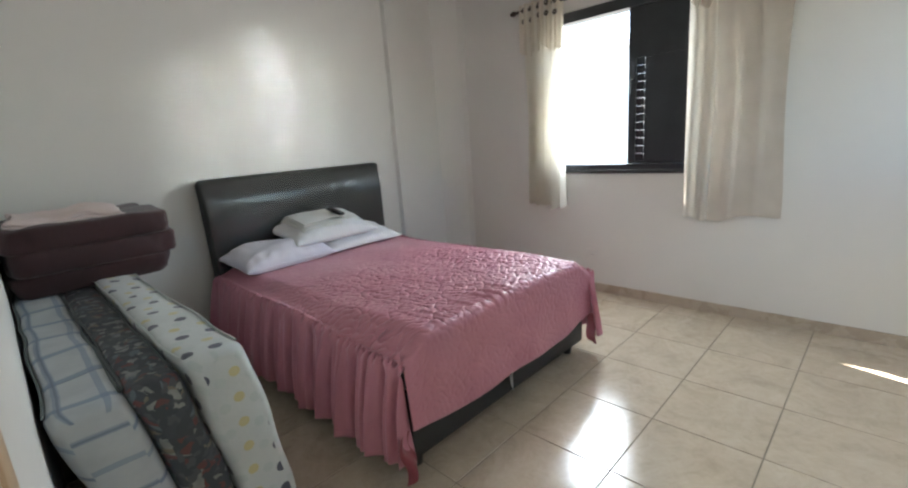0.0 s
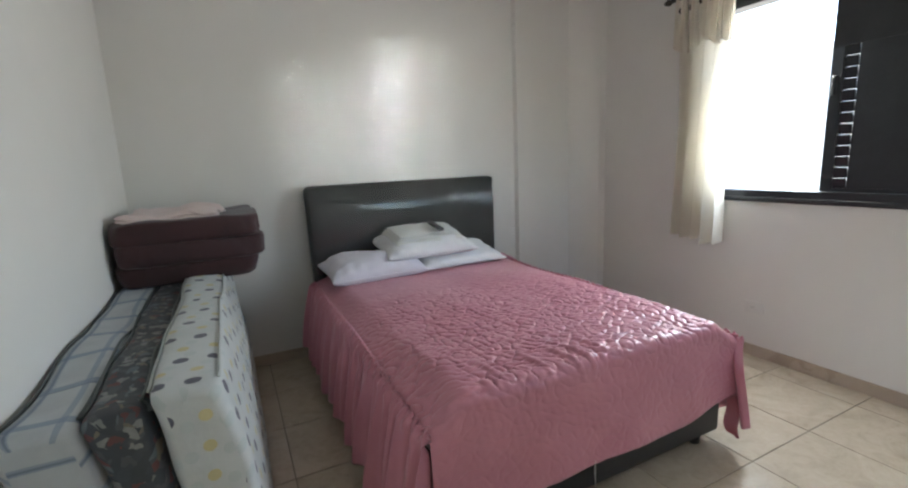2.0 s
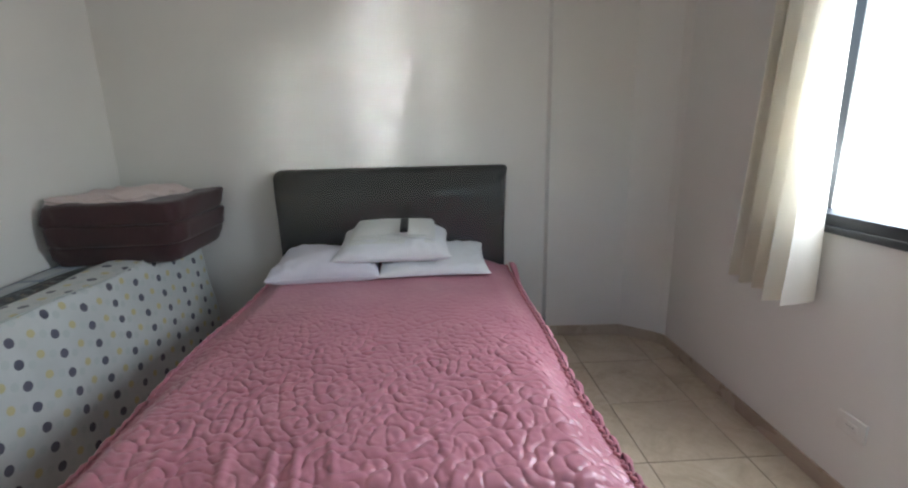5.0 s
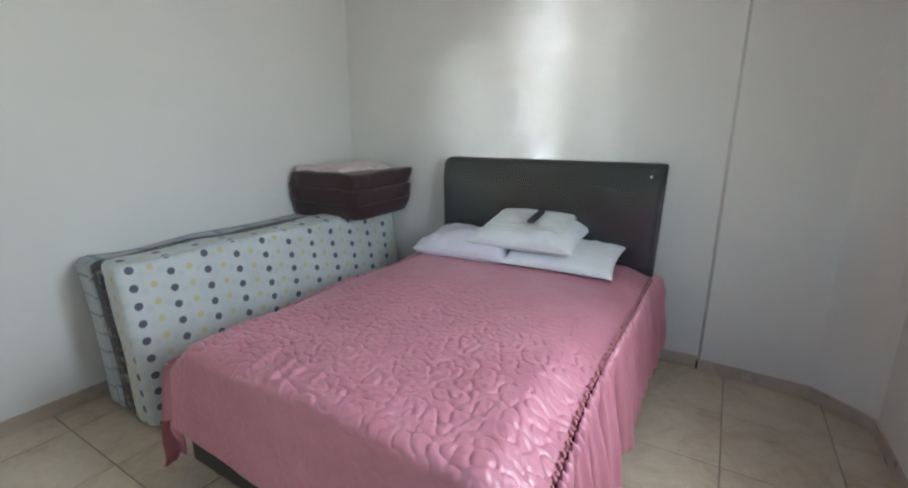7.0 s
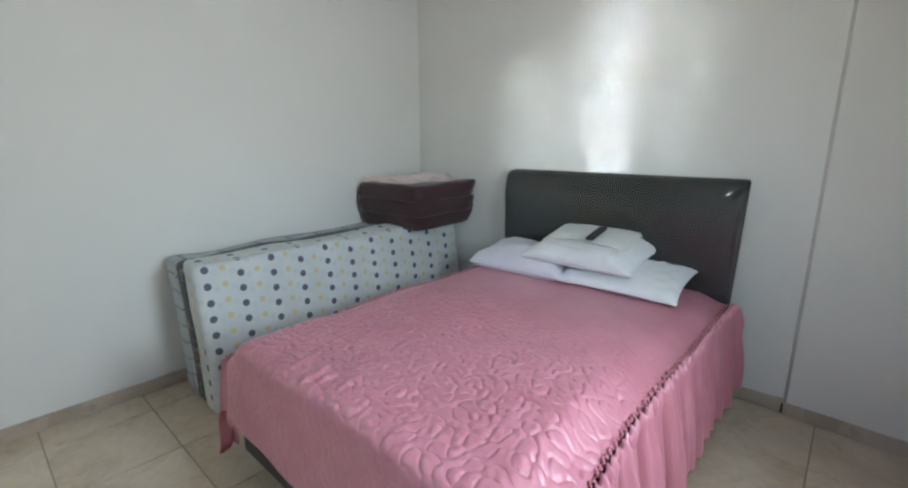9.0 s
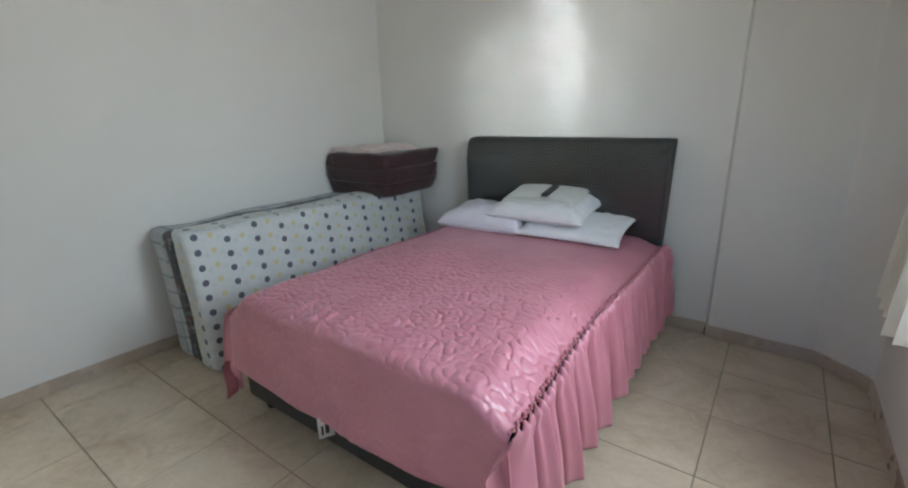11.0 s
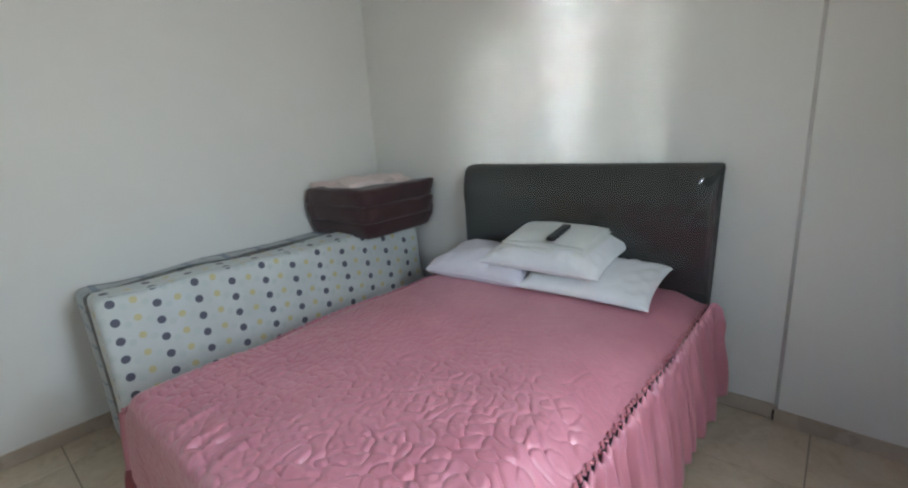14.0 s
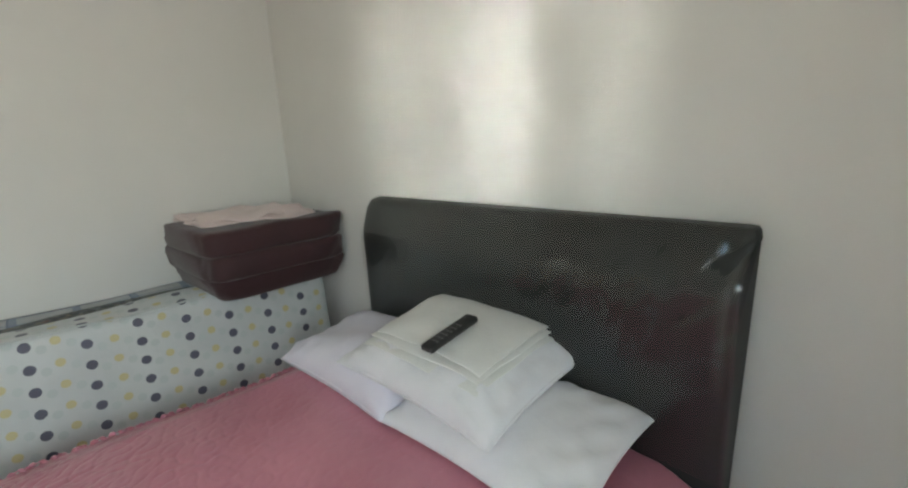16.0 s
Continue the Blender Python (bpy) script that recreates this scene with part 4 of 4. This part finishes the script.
def folded_futon():
    th = thing("folded_mattress", "maroon cloth mattress folded in three on top of the standing mattresses", "folded mattress", pose(0.318, -0.330, 0.772, 0, 0, 3))
    w, d = 0.645, 0.665
    for k, (z0, z1, dx, dy) in enumerate(((0.0, 0.108, -0.016, 0.012), (0.103, 0.212, 0.006, 0.0), (0.207, 0.318, -0.004, -0.006))):
        bm = cushion_bm(w, d, z1 - z0, 40 + k, 0.90 if k == 0 else 1.0)
        bmesh.ops.translate(bm, vec=(dx, dy, z0), verts=bm.verts[:])
        part("fold", bm, MAROON, th)
    return th


folded_futon()


def towel():
    th = thing("towel", "pale pink folded towel lying on the folded maroon mattress", "towel")
    for k in range(3):
        n, m2 = 30, 34
        a, b = np.meshgrid(np.linspace(-1, 1, n), np.linspace(-1, 1, m2), indexing="ij")
        x = 0.265 + (0.215 - 0.008 * k) * a + 0.012 * np.sin(3 * b + k) + 0.01 * b
        y = -0.345 + (0.265 - 0.012 * k) * b + 0.014 * np.sin(2.6 * a + k)
        rim = smooth_step(0.82, 1.0, np.maximum(np.abs(a), np.abs(b)))
        z = 1.094 + 0.012 * k + 0.005 * field(waves(91 + k, 9, 0.17), x, y) * (k > 0) + 0.006 * field(waves(95, 7, 0.3), x, y) - 0.010 * rim * (1 + 0.3 * np.sin(9 * a + 5 * b))
        o = part("layer", grid_bm(np.stack([x, y, z], -1)), PALE_PINK, th)
        mod = o.modifiers.new("thick", "SOLIDIFY")
        mod.thickness, mod.offset = 0.010, 0
    return th


towel()


# ---- curtains ----
ROD_X, ROD_Z = 3.335, 2.30
rod = thing("curtain_rod", "dark brown wooden curtain rod with turned finials on the wall", "curtain rod")
part("pole", cyl_bm(0.0125, (ROD_X, -0.90, ROD_Z), (ROD_X, -2.79, ROD_Z), 20), BROWN_WOOD, rod)
for y, s in ((-0.90, 1), (-2.79, -1)):
    f = part("finial", cyl_bm(0.014, (ROD_X, y, ROD_Z), (ROD_X, y + s * 0.022, ROD_Z), 20, 0.022), BROWN_WOOD, rod)
    part("finial_tip", cyl_bm(0.022, (ROD_X, y + s * 0.022, ROD_Z), (ROD_X, y + s * 0.055, ROD_Z), 20, 0.010, 0.004), BROWN_WOOD, f)
for y in (-0.985, -2.70):
    br = part("bracket", cyl_bm(0.008, (X_WIN, y, ROD_Z - 0.016), (ROD_X, y, ROD_Z - 0.016), 12), BROWN_WOOD, rod)
    part("bracket_plate", box_bm(X_WIN - 0.008, X_WIN, y - 0.018, y + 0.018, ROD_Z - 0.05, ROD_Z + 0.02, 0.002), BROWN_WOOD, br)


def curtain(y0, y1, seed, folds, label, bottom, flare=0.0, cloth=CURTAIN, deep=1.0, drop_label="long cream voile drop", cover=1.0, lift=0.0):
    """A voile drop with a short valance, threaded on the rod by eyelets."""
    th = thing("curtain", label, "curtain", None, "curtains at the window")
    n, m = 190, 70
    ph = fold_line(seed, n, 2 * np.pi * folds)[:, None]
    v = np.linspace(0, 1, m)[None, :]
    t = np.linspace(0, 1, n)[:, None]
    gather = 1 - 0.10 * np.sin(np.pi * np.clip(v * 1.1, 0, 1))
    gather = gather * (1 - 2.2 * flare * v)
    y = y0 + (y1 - y0) * (0.5 + (t - 0.5) * gather) - 0.45 * flare * v + 0.008 * np.cos(ph) * (0.4 + v)
    x = ROD_X - 0.55 * flare * v + deep * (0.024 + (0.010 + flare) * v) * np.sin(ph) + 0.008 * min(1, deep) * v * np.sin(2 * ph + 1) + 0.012 * v * np.sin(3 * t + seed)
    z = ROD_Z + 0.035 - v * (ROD_Z + 0.035 - bottom) + 0.012 * v * np.sin(ph * 0.5) + 0.02 * v * np.sin(4 * t + seed) + 0 * t
    drop = part("drop", grid_bm(np.stack([x, y, z], -1)), cloth, th, drop_label)
    ph2 = fold_line(seed + 3, n, 2 * np.pi * (folds + 1))[:, None]
    x2 = ROD_X - 0.022 + 0.020 * np.sin(ph2) - 0.012 * v
    y2 = y0 + (y1 - y0) * cover * t + 0.006 * np.cos(ph2) + 0 * v
    end = ROD_Z - 0.27 + lift - 0.075 * np.abs(np.sin(np.pi * (1.6 * t + 0.15))) - 0.012 * np.sin(ph2)
    z2 = ROD_Z + 0.045 - v * (ROD_Z + 0.045 - end)
    val = part("valance", grid_bm(np.stack([x2, y2, z2], -1)), VALANCE, th, "short scalloped cream valance")
    part("scallop_edge", tube_bm(np.stack([x2[:, -1], y2[:, -1], z2[:, -1]], -1), 0.004, 6), VALANCE, val)
    for k in range(5):
        i = int((k + 0.35) / 5 * (n - 1))
        for row in (0.13, 0.34):
            j = int(row * (m - 1))
            a = np.linspace(0, 2 * np.pi, 18, endpoint=False)
            c = np.linspace(0, 2 * np.pi, 6, endpoint=False)
            A, C = np.meshgrid(a, c, indexing="ij")
            rr = 0.0125 + 0.0075 * np.cos(C)
            ring = grid_bm(np.stack([x2[i, j] - 0.004 + 0.004 * np.sin(C), y2[i, j] + rr * np.cos(A), z2[i, j] + rr * np.sin(A)], -1), True, True)
            bmesh.ops.recalc_face_normals(ring, faces=ring.faces[:])
            part("eyelet", ring, BROWN_WOOD, val, "dark brown eyelet")
    return th


curtain(-0.955, -1.345, 101, 4.5, "cream voile curtain with scalloped valance drawn to the window's edge", 0.725, 0.06)
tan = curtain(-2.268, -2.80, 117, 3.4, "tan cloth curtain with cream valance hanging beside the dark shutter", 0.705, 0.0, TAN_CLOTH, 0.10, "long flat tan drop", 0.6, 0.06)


# a narrow strip of voile hangs in front of the tan cloth at the window's side
strip_u, strip_v = np.meshgrid(np.linspace(0, 1, 60), np.linspace(0, 1, 60), indexing="ij")
strip_w = 0.155 + 0.01 * np.sin(4 * strip_v)
strip_y = -2.243 - 0.012 * strip_v - strip_w * strip_u
strip_x = ROD_X - 0.014 - 0.012 * strip_v + (0.006 + 0.005 * strip_v) * np.sin(9.5 * strip_u + 0.8 * strip_v + 2.2)
strip_z = ROD_Z - 0.02 - strip_v * (ROD_Z - 0.02 - 0.690) + 0.012 * strip_v * np.sin(6 * strip_u)
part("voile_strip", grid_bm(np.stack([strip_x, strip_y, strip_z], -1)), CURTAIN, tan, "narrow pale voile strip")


# ---- small fixtures ----
outlet = thing("wall_outlet", "white plastic power outlet low on the white wall", "outlet", Matrix.Translation((X_WIN, -1.535, 0.318)))
plate = part("plate", box_bm(-0.009, 0, -0.057, 0.057, -0.038, 0.038, 0.003), PLASTIC_WHITE, outlet)
part("socket", box_bm(-0.0115, -0.009, -0.026, 0.026, -0.014, 0.014, 0.001), PLASTIC_WHITE, plate)
for k in (-0.012, 0, 0.012):
    part("socket_hole", cyl_bm(0.0025, (-0.0116, k, 0.0), (-0.0119, k, 0.0), 10), PLASTIC_BLACK, plate)

cable = thing("wall_cable", "thin grey cable hanging down the wall beside the pier", "cable")
zs = np.linspace(0.012, 2.6, 120)
part("lead", tube_bm(np.c_[2.6665 + 0.0008 * np.sin(zs * 3.1), np.where(zs < 0.085, Y_HEAD - 0.013, Y_HEAD - 0.0035) + 0 * zs, zs], 0.0022, 8), CABLE, cable)
part("cut_end", cyl_bm(0.006, (2.662, Y_HEAD - 0.018, 0.001), (2.662, Y_HEAD - 0.018, 0.05), 10), PLASTIC_BLACK, cable)

stop = thing("door_stop", "small dark metal door catch low on the white wall", "door stop", Matrix.Translation((X_LEFT, -2.745, 0.283)))
part("catch_plate", box_bm(0, 0.004, -0.03, 0.03, -0.006, 0.006, 0.001), STEEL, stop)
part("catch_pin", cyl_bm(0.005, (0.004, 0.0, 0), (0.022, 0.0, 0), 10), PLASTIC_BLACK, stop)
